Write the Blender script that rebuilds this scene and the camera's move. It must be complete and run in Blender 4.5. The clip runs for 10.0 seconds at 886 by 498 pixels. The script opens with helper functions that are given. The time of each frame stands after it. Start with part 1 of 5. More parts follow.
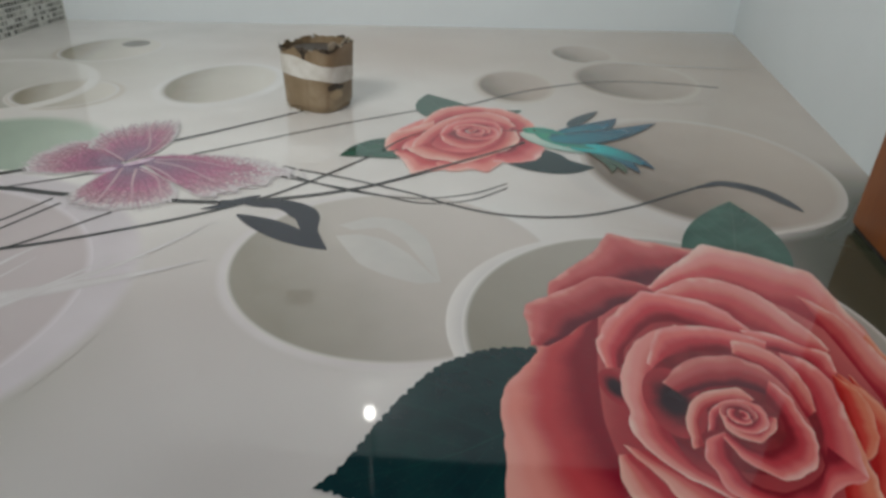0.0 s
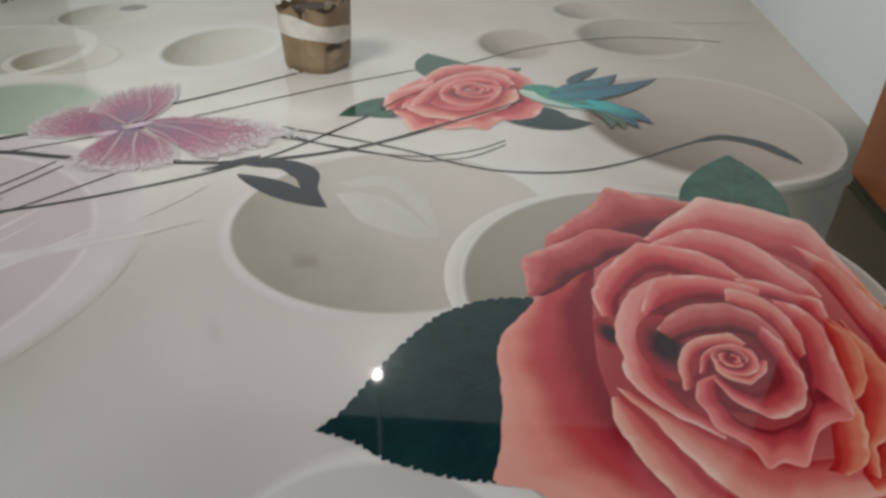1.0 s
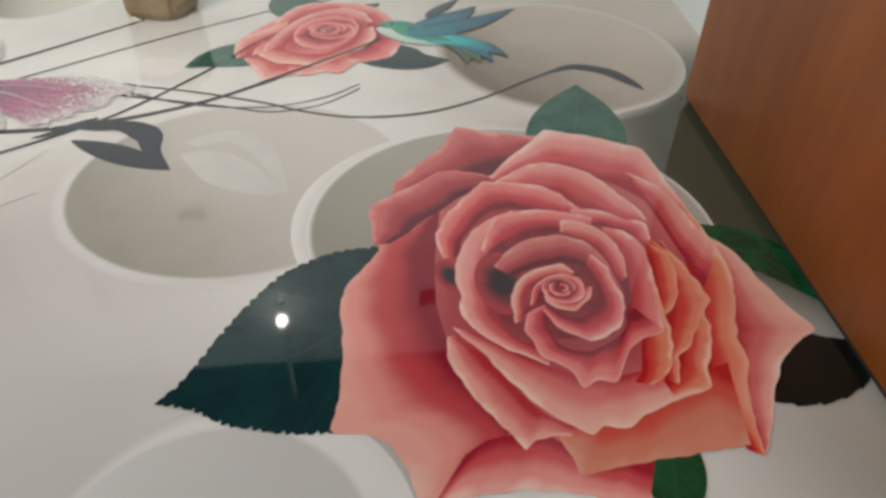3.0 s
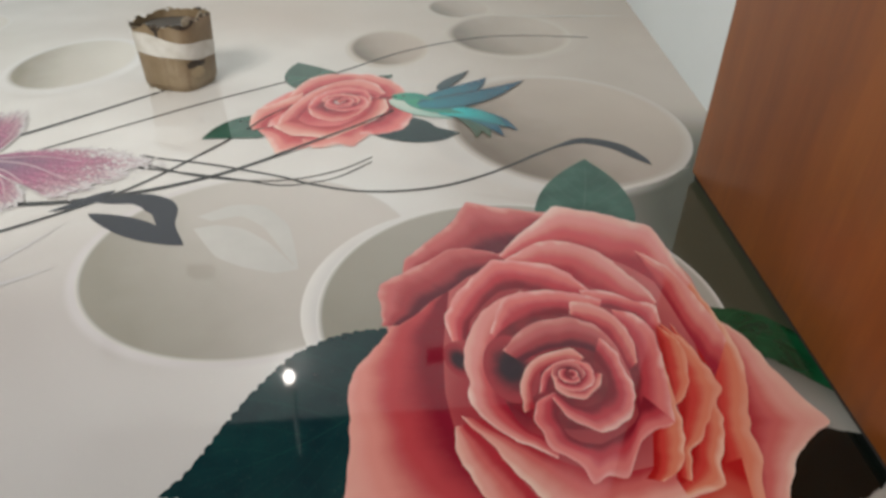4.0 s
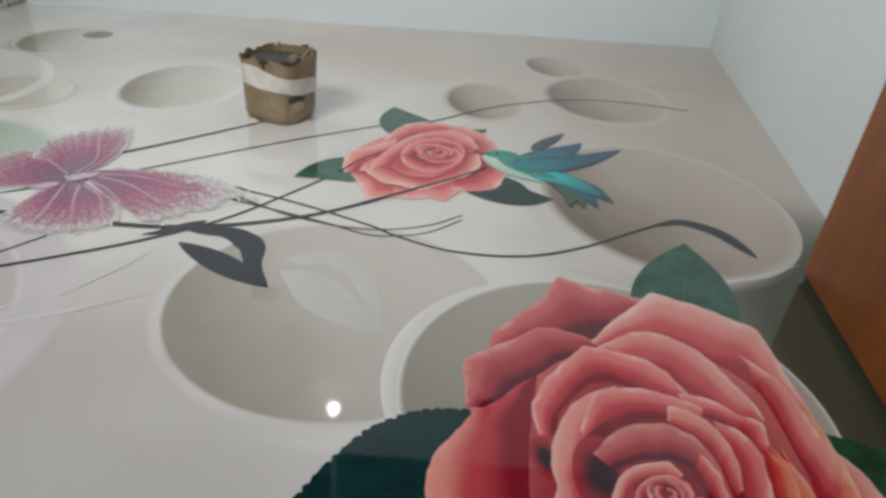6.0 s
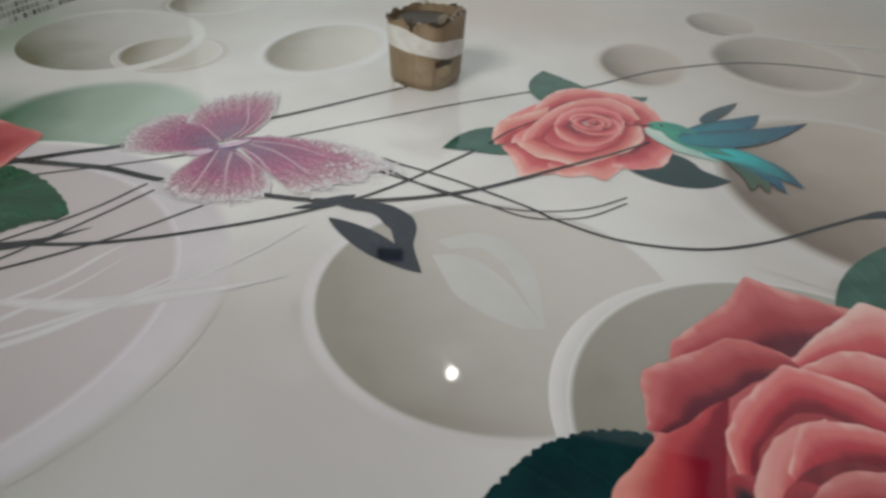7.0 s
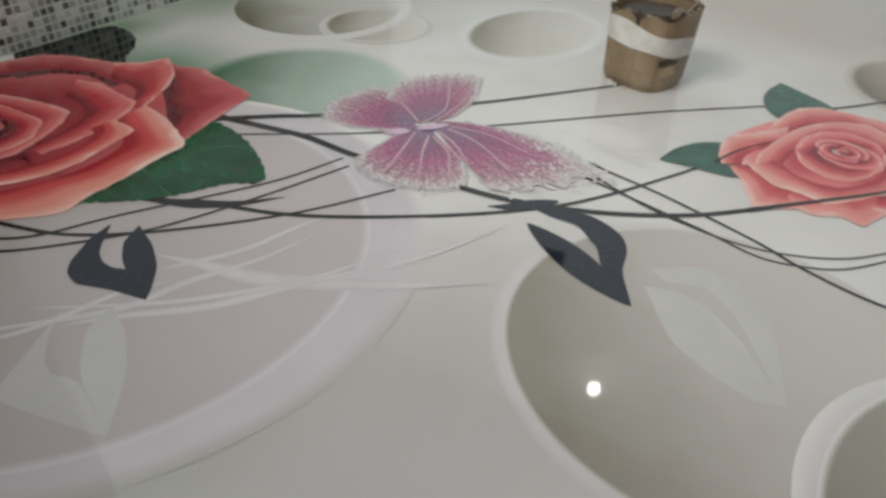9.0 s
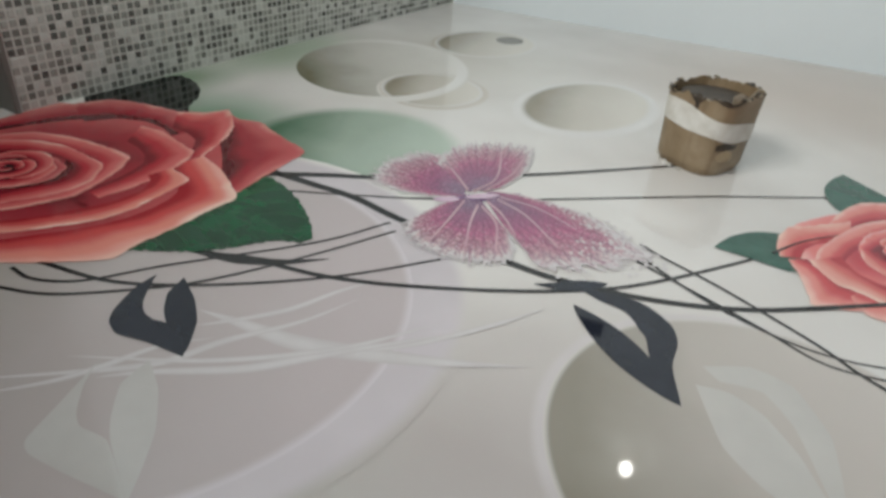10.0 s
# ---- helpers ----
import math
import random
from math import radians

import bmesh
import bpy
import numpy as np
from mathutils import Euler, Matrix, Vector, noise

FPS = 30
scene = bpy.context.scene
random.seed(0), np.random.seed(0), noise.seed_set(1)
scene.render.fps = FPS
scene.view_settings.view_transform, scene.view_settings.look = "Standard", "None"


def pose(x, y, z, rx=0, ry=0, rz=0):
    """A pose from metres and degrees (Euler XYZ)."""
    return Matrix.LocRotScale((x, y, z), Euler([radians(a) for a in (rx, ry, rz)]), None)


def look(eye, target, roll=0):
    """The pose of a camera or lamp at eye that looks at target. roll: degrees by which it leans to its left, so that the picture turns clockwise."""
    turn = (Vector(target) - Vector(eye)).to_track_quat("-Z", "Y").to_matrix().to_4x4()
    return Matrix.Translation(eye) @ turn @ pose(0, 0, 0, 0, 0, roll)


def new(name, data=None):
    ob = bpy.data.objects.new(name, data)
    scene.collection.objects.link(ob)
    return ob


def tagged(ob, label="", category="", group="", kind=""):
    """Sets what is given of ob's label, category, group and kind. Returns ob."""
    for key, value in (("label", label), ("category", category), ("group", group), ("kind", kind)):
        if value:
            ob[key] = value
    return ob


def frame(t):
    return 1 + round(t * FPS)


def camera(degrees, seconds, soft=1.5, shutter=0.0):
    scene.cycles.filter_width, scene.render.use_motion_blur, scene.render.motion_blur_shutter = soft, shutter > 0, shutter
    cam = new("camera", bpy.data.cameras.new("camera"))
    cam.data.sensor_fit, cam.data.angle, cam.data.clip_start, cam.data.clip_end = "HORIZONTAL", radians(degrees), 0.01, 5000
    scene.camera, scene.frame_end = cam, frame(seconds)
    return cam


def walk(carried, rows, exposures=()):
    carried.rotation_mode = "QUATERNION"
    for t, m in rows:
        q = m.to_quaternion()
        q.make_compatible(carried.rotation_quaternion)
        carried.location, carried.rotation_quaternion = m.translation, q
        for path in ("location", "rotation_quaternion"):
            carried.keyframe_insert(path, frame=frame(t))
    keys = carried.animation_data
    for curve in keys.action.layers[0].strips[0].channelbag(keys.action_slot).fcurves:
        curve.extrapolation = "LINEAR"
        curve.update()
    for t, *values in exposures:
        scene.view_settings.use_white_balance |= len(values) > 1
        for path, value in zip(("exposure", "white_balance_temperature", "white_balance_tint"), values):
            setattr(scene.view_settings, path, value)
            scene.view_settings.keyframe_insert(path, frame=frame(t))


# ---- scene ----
cam = camera(68.0, 10.0, soft=3.0, shutter=0.4)
PATH = [
    (0, (0.07, 0.355, 0.534), (-0.005, 2.101, -0.438), 2.4),
    (0.5, (0.076, 0.349, 0.53), (0.022, 2.06, -0.504), 0.7),
    (1, (0.083, 0.335, 0.526), (-0.004, 2.028, -0.535), 1.3),
    (1.5, (0.092, 0.329, 0.52), (-0.019, 1.966, -0.623), 0.7),
    (2, (0.14, 0.343, 0.516), (0.199, 1.908, -0.728), 1.9),
    (2.2, (0.152, 0.347, 0.518), (0.272, 1.913, -0.721), 2.2),
    (3.3, (0.184, 0.333, 0.574), (0.363, 1.914, -0.639), 1.5),
    (3.5, (0.187, 0.34, 0.581), (0.347, 1.941, -0.607), 0.7),
    (4, (0.178, 0.359, 0.597), (0.333, 2.019, -0.508), 1.5),
    (4.5, (0.171, 0.366, 0.613), (0.286, 2.064, -0.436), 2.6),
    (5, (0.154, 0.387, 0.627), (0.248, 2.108, -0.387), 3.8),
    (5.2, (0.153, 0.399, 0.619), (0.234, 2.132, -0.375), 4.2),
    (6.5, (0.072, 0.459, 0.606), (-0.069, 2.144, -0.462), 5.0),
    (7, (0.025, 0.521, 0.593), (-0.301, 2.13, -0.549), 2.4),
    (7.5, (-0.012, 0.562, 0.578), (-0.439, 2.131, -0.585), 2.3),
    (8, (-0.05, 0.581, 0.575), (-0.652, 2.066, -0.622), 0.0),
    (8.5, (-0.065, 0.6, 0.561), (-0.716, 2.058, -0.645), 1.7),
    (9, (-0.091, 0.603, 0.548), (-0.816, 2.044, -0.635), 2.7),
    (9.5, (-0.107, 0.613, 0.549), (-0.913, 2.031, -0.608), 3.8),
    (10, (-0.119, 0.625, 0.56), (-0.991, 2.084, -0.494), 4.8),
]
walk(cam, [(t, look(eye, target, roll)) for t, eye, target, roll in PATH],
     [(0.0, -0.42, 6500, 10), (1.0, -0.28, 6700, 11), (2.2, -0.11, 6850, 12), (3.5, 0.02, 6900, 12), (4.5, -0.02, 6650, 11), (6.5, -0.27, 6450, 10), (7.0, -0.31, 6450, 10), (8.5, -0.30, 6500, 10), (10.0, -0.18, 6450, 9)])

# ---- world and light ----
world = bpy.data.worlds.new("world")
scene.world = world
world.use_nodes = True
bg = world.node_tree.nodes["Background"]
sky = world.node_tree.nodes.new("ShaderNodeTexSky")
sky.sky_type, sky.sun_disc, sky.sun_elevation, sky.sun_rotation = "NISHITA", False, radians(50), radians(200)
world.node_tree.links.new(sky.outputs[0], bg.inputs[0])
bg.inputs[1].default_value = 0.1


def area_lamp(name, m, w, h, watts, colour):
    data = bpy.data.lights.new(name, "AREA")
    data.shape, data.size, data.size_y, data.energy, data.color = "RECTANGLE", w, h, watts, colour
    ob = new(name, data)
    ob.matrix_world = m
    return ob


# Area lamps for daylight: an added, unseen window and the doorway behind the camera.
area_lamp("added_window_lamp", look((-0.98, 0.36, 1.66), (0.8, 3.2, 2.0)), 0.86, 0.86, 60, (1.0, 0.985, 0.955))
area_lamp("doorway_daylight", look((0.15, -1.45, 1.3), (0.1, 3.0, 1.2)), 1.6, 2.2, 13, (0.97, 0.98, 0.98))


# ---- materials ----
class Nodes:
    """A small writer of node trees."""

    def __init__(self, name):
        self.mat = bpy.data.materials.new(name)
        self.mat.use_nodes = True
        self.tree = self.mat.node_tree
        self.bsdf = self.tree.nodes["Principled BSDF"]

    def add(self, kind, inputs=(), **props):
        node = self.tree.nodes.new("ShaderNode" + kind)
        for key, value in props.items():
            setattr(node, key, value)
        for key, value in dict(inputs).items():
            self.feed(node.inputs[key], value)
        return node

    def feed(self, socket, value):
        if isinstance(value, bpy.types.NodeSocket):
            self.tree.links.new(value, socket)
        else:
            socket.default_value = value

    def ramp(self, fac, stops, mode="LINEAR"):
        node = self.add("ValToRGB", {0: fac})
        node.color_ramp.interpolation = mode
        el = node.color_ramp.elements
        while len(el) < len(stops):
            el.new(0.5)
        for e, (p, c) in zip(el, stops):
            e.position, e.color = p, (*c, 1) if len(c) == 3 else c
        return node.outputs[0]

    def mix(self, fac, a, b, blend="MIX"):
        node = self.add("Mix", data_type="RGBA", blend_type=blend)
        for k, v in ((0, fac), (6, a), (7, b)):
            if not isinstance(v, bpy.types.NodeSocket) and k and len(v) == 3:
                v = (*v, 1)
            self.feed(node.inputs[k], v)
        return node.outputs[2]

    def math(self, op, a, b=0.0):
        node = self.add("Math", {0: a, 1: b}, operation=op)
        return node.outputs[0]

    def coords(self, which="Object", scale=1.0):
        c = self.add("TexCoord").outputs[which]
        return self.add("Mapping", {0: c, 3: (scale,) * 3 if not isinstance(scale, tuple) else scale}).outputs[0]

    def noise(self, vec, scale, detail=4.0, rough=0.55, out=0):
        return self.add("TexNoise", {"Vector": vec, "Scale": scale, "Detail": detail, "Roughness": rough}).outputs[out]

    def bump(self, height, strength=0.2, distance=0.002):
        self.feed(self.bsdf.inputs["Normal"], self.add("Bump", {"Height": height, "Strength": strength, "Distance": distance}).outputs[0])

    def set(self, **values):
        for key, value in values.items():
            if isinstance(value, tuple) and len(value) == 3:
                value = (*value, 1)
            self.feed(self.bsdf.inputs[key.replace("_", " ")], value)
        return self.mat


def world_pos(n):
    return n.add("NewGeometry").outputs["Position"]


def wall_paint(name, colour):
    n = Nodes(name)
    p = world_pos(n)
    big = n.noise(p, 1.3, 3)
    fine = n.noise(p, 60, 4)
    c = n.mix(n.ramp(big, [(0.3, (0, 0, 0)), (0.7, (1, 1, 1))]), tuple(v * 0.93 for v in colour), colour)
    c = n.mix(n.math("MULTIPLY", fine, 0.12), c, tuple(v * 0.8 for v in colour))
    n.bump(fine, 0.15, 0.001)
    return n.set(Base_Color=c, Roughness=0.6)


WHITE = wall_paint("white_wall_paint", (0.755, 0.815, 0.83))
CEILING = wall_paint("ceiling_paint", (0.10, 0.088, 0.070))
# Grey put into the plaster's colour for the shade beside the tiles.
SHADED_PLASTER = wall_paint("shaded_plaster_paint", (0.17, 0.165, 0.15))
BROWN_BAND = wall_paint("dark_brown_paint", (0.06, 0.05, 0.045))


def wood_material():
    n = Nodes("red_brown_wood_laminate")
    p = world_pos(n)
    m = n.add("Mapping", {0: p, 3: (6.0, 6.0, 1.6)}).outputs[0]
    warp = n.noise(m, 1.2, 5, 0.6)
    grain = n.noise(n.add("Mapping", {0: p, 3: (70.0, 70.0, 3.0)}).outputs[0], 1.0, 4, 0.6)
    c = n.ramp(warp, [(0.28, (0.14, 0.034, 0.003)), (0.5, (0.215, 0.058, 0.006)), (0.75, (0.29, 0.088, 0.012))])
    c = n.mix(n.ramp(grain, [(0.4, (0, 0, 0)), (0.75, (0.3, 0.3, 0.3))]), c, (0.11, 0.032, 0.010))
    n.bump(grain, 0.08, 0.001)
    return n.set(Base_Color=c, Roughness=0.32)


WOOD = wood_material()


# ---- building helpers ----
def mesh_of(name, bm, mats):
    me = bpy.data.meshes.new(name)
    bm.normal_update()
    bm.to_mesh(me)
    bm.free()
    for m in mats if isinstance(mats, (list, tuple)) else [mats]:
        me.materials.append(m)
    return me


def part(name, bm, material, parent=None, label=""):
    ob = new(name, mesh_of(name, bm, material) if isinstance(bm, bmesh.types.BMesh) else bm)
    ob.parent = parent
    if label:
        tagged(ob, label)
    return ob


def thing(name, label, category, at=(0, 0, 0), turn=0.0, group="", kind=""):
    ob = new(name)
    ob.empty_display_size = 0.1
    ob.matrix_world = pose(*at, 0, 0, turn)
    return tagged(ob, label, category, group, kind)


def box(bm, lo, hi, bevel=0.0):
    made = bmesh.ops.create_cube(bm, size=1.0)["verts"]
    for v in made:
        v.co = Vector([lo[i] + (v.co[i] + 0.5) * (hi[i] - lo[i]) for i in range(3)])
    if bevel:
        edges = list({e for v in made for e in v.link_edges})
        bmesh.ops.bevel(bm, geom=edges, offset=bevel, segments=2, affect="EDGES")
    return bm


def slab(name, a, b, z0, z1, thick, material, label, category, bevel=0.0):
    """An upright slab whose seen face runs from plan point a to b; its thickness lies to the right of that way."""
    a, b = Vector((*a, 0)), Vector((*b, 0))
    length, turn = (b - a).length, math.degrees(math.atan2(b.y - a.y, b.x - a.x))
    ob = new(name, mesh_of(name, box(bmesh.new(), (0, -thick, z0), (length, 0, z1), bevel), material))
    ob.matrix_world = pose(a.x, a.y, 0, 0, 0, turn)
    return tagged(ob, label, category, kind="structure")


# ---- the room ----
NW, NE, SW = (-1.60, 3.02), (1.186, 3.455), (-1.585, 1.275)
HEIGHT = 2.83


def room_shell():
    wall = slab("wall_north", NE, NW, 0, 2.47, 0.15, WHITE, "plain white plaster wall with small electrical boxes", "wall")
    up = Vector((NW[1] - NE[1], NE[0] - NW[0])).normalized() * 0.03
    strip = slab("wall_north_strip", Vector(NE) + up, Vector(NW) + up, 2.473, HEIGHT, 0.12, BROWN_BAND, "dark recessed strip above the white wall", "wall")
    # The white wall ends in a line that climbs towards the door's side.
    for ob, low, high in ((wall, 1.0, 9.0), (strip, 0.0, 2.6)):
        for v in ob.data.vertices:
            if low < v.co.z < high:
                v.co.z = 2.755 - 0.145 * v.co.x + (0.003 if ob is strip else 0.0)
    slab("wall_east", (0.765, 0.45), NE, 0, HEIGHT, 0.15, WHITE, "plain white plaster wall behind the open door", "wall")
    for name, x0, x1, z0, z1, label in (
        ("wall_south_west", -1.66, -0.35, 0, 1.2, "white plaster wall below the window"),
        ("wall_south_west", -1.66, -0.35, 2.12, HEIGHT, "white plaster wall above the window"),
        ("wall_south_west", -1.66, -1.43, 1.2, 2.12, "white plaster pier beside the window"),
        ("wall_south_west", -0.53, -0.35, 1.2, 2.12, "white plaster pier between window and doorway"),
    ):
        slab(name, (x0, 0.45), (x1, 0.45), z0, z1, 0.12, WHITE, label, "wall")
    slab("wall_south_east", (0.72, 0.45), (0.90, 0.45), 0, HEIGHT, 0.12, WHITE, "narrow white plaster wall beside the doorway", "wall")
    slab("wall_south_lintel", (-0.35, 0.45), (0.72, 0.45), 2.1, HEIGHT, 0.12, WHITE, "white plaster wall above the doorway", "wall")
    slab("wall_west_end", (-1.64, 1.272), (-1.66, 0.45), 0, HEIGHT, 0.15, SHADED_PLASTER, "plaster wall beside the tiles, coloured grey for shade", "wall")
    # An added, unseen passage behind the doorway, open to daylight at its far end.
    slab("wall_passage_west", (-0.95, 0.33), (-0.95, -1.6), 0, HEIGHT, 0.1, WHITE, "unseen white plaster wall of the added passage", "wall")
    slab("wall_passage_east", (1.25, -1.6), (1.25, 0.33), 0, HEIGHT, 0.1, WHITE, "unseen white plaster wall of the added passage", "wall")
    slab("wall_passage_south", (-0.65, -1.6), (-0.95, -1.6), 0, HEIGHT, 0.1, WHITE, "unseen white plaster wall of the added passage", "wall")
    ob = new("ceiling", mesh_of("ceiling", box(bmesh.new(), (-1.9, -1.7, HEIGHT), (1.5, 3.7, HEIGHT + 0.12)), CEILING))
    tagged(ob, "plain dull grey-brown ceiling over the room", "ceiling", kind="structure")


room_shell()


# ---- the printed floor ----
GLOSS = dict(Roughness=0.04, Specular_IOR_Level=0.5, IOR=1.52)


def epoxy(n, colour):
    """Clear, slightly wavy poured resin over a print of that colour."""
    p = world_pos(n)
    wave = n.noise(p, 2.2, 2, 0.4)
    n.bump(wave, 0.03, 0.02)
    dust = n.noise(p, 220, 3, 0.6)
    c = n.mix(n.ramp(dust, [(0.60, (0, 0, 0)), (0.78, (0.03, 0.03, 0.03))]), colour, (0.55, 0.53, 0.5))
    return n.set(Base_Color=c, **GLOSS)


def spot(n, pos, centre, rx, ry, soft=1.0):
    """1 at a plan point, falling softly to 0 at an ellipse round it."""
    off = n.add("VectorMath", {0: pos, 1: (centre[0], centre[1], 0)}, operation="SUBTRACT").outputs[0]
    off = n.add("VectorMath", {0: off, 1: (1 / rx, 1 / ry, 0)}, operation="MULTIPLY").outputs[0]
    d = n.add("VectorMath", {0: off}, operation="LENGTH").outputs["Value"]
    return n.add("MapRange", {0: d, 1: 1.0, 2: 1.0 - soft, 3: 0.0, 4: 1.0}, interpolation_type="SMOOTHSTEP").outputs[0]


def ground(n):
    """The print's ground tones, by place."""
    p = world_pos(n)
    warp = n.noise(p, 1.1, 3, out=1)
    q = n.add("VectorMath", {0: p, 1: n.add("VectorMath", {0: warp, 1: (0.25, 0.25, 0.0)}, operation="MULTIPLY").outputs[0]}, operation="ADD").outputs[0]
    c = n.mix(n.ramp(n.noise(p, 1.6, 3), [(0.35, (0, 0, 0)), (0.65, (1, 1, 1))]), (0.68, 0.66, 0.63), (0.85, 0.84, 0.81))
    for centre, rx, ry, tint, most in (
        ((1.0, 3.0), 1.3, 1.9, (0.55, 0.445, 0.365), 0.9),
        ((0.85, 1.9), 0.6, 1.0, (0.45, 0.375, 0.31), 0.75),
        ((-0.1, 3.0), 0.9, 0.8, (0.63, 0.53, 0.455), 0.85),
        ((-1.16, 1.62), 0.34, 0.30, (0.10, 0.24, 0.13), 0.95),
        ((-1.43, 1.77), 0.17, 0.24, (0.14, 0.25, 0.13), 0.95),
        ((-1.45, 2.15), 0.3, 0.45, (0.34, 0.43, 0.31), 0.9),
        ((-1.0, 2.45), 0.5, 0.5, (0.56, 0.53, 0.45), 0.6),
        ((-0.20, 1.18), 0.42, 0.48, (0.50, 0.46, 0.44), 0.85),
        # By the door: dark print, deepened with the door's reflection painted in.
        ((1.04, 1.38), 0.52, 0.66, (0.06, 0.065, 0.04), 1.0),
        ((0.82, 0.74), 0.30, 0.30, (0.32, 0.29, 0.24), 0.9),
        ((-0.37, 0.98), 0.20, 0.24, (0.40, 0.39, 0.33), 0.75),
        ((-0.41, 0.85), 0.17, 0.16, (0.42, 0.41, 0.35), 0.6),
        ((0.2, 1.55), 0.3, 0.16, (0.80, 0.82, 0.80), 0.8),
        ((-0.1, 0.92), 0.45, 0.40, (0.60, 0.58, 0.565), 0.8),
    ):
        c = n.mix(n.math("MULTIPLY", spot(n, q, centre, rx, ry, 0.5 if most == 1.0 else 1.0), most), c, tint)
    return c


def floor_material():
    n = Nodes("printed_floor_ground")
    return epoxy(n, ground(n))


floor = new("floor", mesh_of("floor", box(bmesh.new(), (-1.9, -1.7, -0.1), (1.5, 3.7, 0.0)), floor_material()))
tagged(floor, "glossy resin floor printed with roses, a butterfly and bowls", "floor", kind="structure")

LIFT = [0.0002, 0.00002]


def layer(base, step=0.00002):
    """Lay the next pieces of the print from this height up."""
    LIFT[:] = base, step


def next_lift():
    LIFT[0] += LIFT[1]
    return LIFT[0]


def sheet(name, rows, material, parent, label=""):
    """A thin flat piece of the print from rows of plan points, with u across and v along the rows."""
    z = next_lift()
    bm = bmesh.new()
    uv = bm.loops.layers.uv.new("UVMap")
    nu, nv = len(rows[0]), len(rows)
    grid = [[bm.verts.new((x, y, z + 1.5e-5 * j / nv)) for x, y in row] for j, row in enumerate(rows)]
    for j in range(nv - 1):
        for i in range(nu - 1):
            quad = [(i, j), (i + 1, j), (i + 1, j + 1), (i, j + 1)]
            f = bm.faces.new([grid[b][a] for a, b in quad])
            for loop, (a, b) in zip(f.loops, quad):
                loop[uv].uv = (a / (nu - 1), b / (nv - 1))
    bm.normal_update()
    if sum(f.normal.z for f in bm.faces) < 0:
        bmesh.ops.reverse_faces(bm, faces=bm.faces[:])
    return part(name, bm, material, parent, label)


def spline(points, per=10, ease=1.0):
    """A smooth line through the points; less ease leaves the corners sharper."""
    pts = [Vector((*p, 0)) for p in points]
    pts = [2 * pts[0] - pts[1], *pts, 2 * pts[-1] - pts[-2]]
    out = []
    for a, b, c, d in zip(pts, pts[1:], pts[2:], pts[3:]):
        for k in range(per):
            t = k / per
            m, n = (c - a) * 0.5 * ease, (d - b) * 0.5 * ease
            out.append((2 * t**3 - 3 * t * t + 1) * b + (t**3 - 2 * t * t + t) * m + (3 * t * t - 2 * t**3) * c + (t**3 - t * t) * n)
    return out + [pts[-2]]


def ribbon(name, points, width, material, parent, label="", per=10):
    """A flat stroke along a smooth line; width(s) gives its breadth for s from 0 to 1."""
    line = spline(points, per)
    rows = []
    for k, p in enumerate(line):
        way = (line[min(k + 1, len(line) - 1)] - line[max(k - 1, 0)]).normalized()
        side = Vector((-way.y, way.x, 0)) * width(k / (len(line) - 1)) / 2
        rows.append([((p - side).x, (p - side).y), ((p + side).x, (p + side).y)])
    return sheet(name, rows, material, parent, label)


def even(points, count):
    """A smooth line through the points, cut into equal steps."""
    line = spline(points, 12, 0.55)
    run = [0.0]
    for p, q in zip(line, line[1:]):
        run.append(run[-1] + (q - p).length)
    out, k = [], 0
    for i in range(count + 1):
        want = run[-1] * i / count
        while k < len(run) - 2 and run[k + 1] < want:
            k += 1
        f = (want - run[k]) / max(1e-9, run[k + 1] - run[k])
        out.append(line[k].lerp(line[k + 1], min(1.0, f)))
    return out


def fold(edge, base, material, parent, name="petal", label=""):
    """A printed piece between its hidden base and its free edge."""
    a, b = even(base, 64), even(edge, 64)
    if name == "petal":
        b = [q + (q - p).normalized() * 0.0035 * noise.noise((q.x * 55, q.y * 55, 1.0)) for p, q in zip(a, b)]
    rows = []
    for j in range(9):
        rows.append([tuple(p.lerp(q, j / 8).xy) for p, q in zip(a, b)])
    return sheet(name, rows, material, parent, label)


def blade(name, one, rib, other, material, parent, label="", teeth=12, deep=0.004):
    """A toothed leaf from its tip to its base, between two edges on either side of a midrib."""
    n = teeth * 5
    a, m, b = even(one, n), even(rib, n), even(other, n)
    rows = []
    for k in range(n, -1, -1):
        bite = deep * (k % 5) / 4 * min(1.0, k / 8) * (0.6 + 0.4 * math.sin(k * 1.7))
        p = a[k] + (m[k] - a[k]).normalized() * bite if k else a[k]
        q = b[k] + (m[k] - b[k]).normalized() * bite if k else b[k]
        rows.append([tuple(p.lerp(m[k], f).xy) for f in (0, 0.5, 0.96)] + [tuple(m[k].xy)] + [tuple(m[k].lerp(q, f).xy) for f in (0.04, 0.5, 1)])
    return sheet(name, rows, material, parent, label)


def radius_at(pairs, deg):
    """Radius of an outline given by (degrees, radius) pairs in turning order."""
    for (a, r), (b, s) in zip(pairs, pairs[1:]):
        if a <= deg <= b:
            # A straight edge between the two points.
            return r * s * math.sin(radians(b - a)) / max(1e-6, r * math.sin(radians(deg - a)) + s * math.sin(radians(b - deg)))
    return pairs[0][1] if deg < pairs[0][0] else pairs[-1][1]


def soft_edge(pairs):
    """The same outline with rounded corners."""
    return [(p.x, p.y) for p in spline(pairs, 5)]


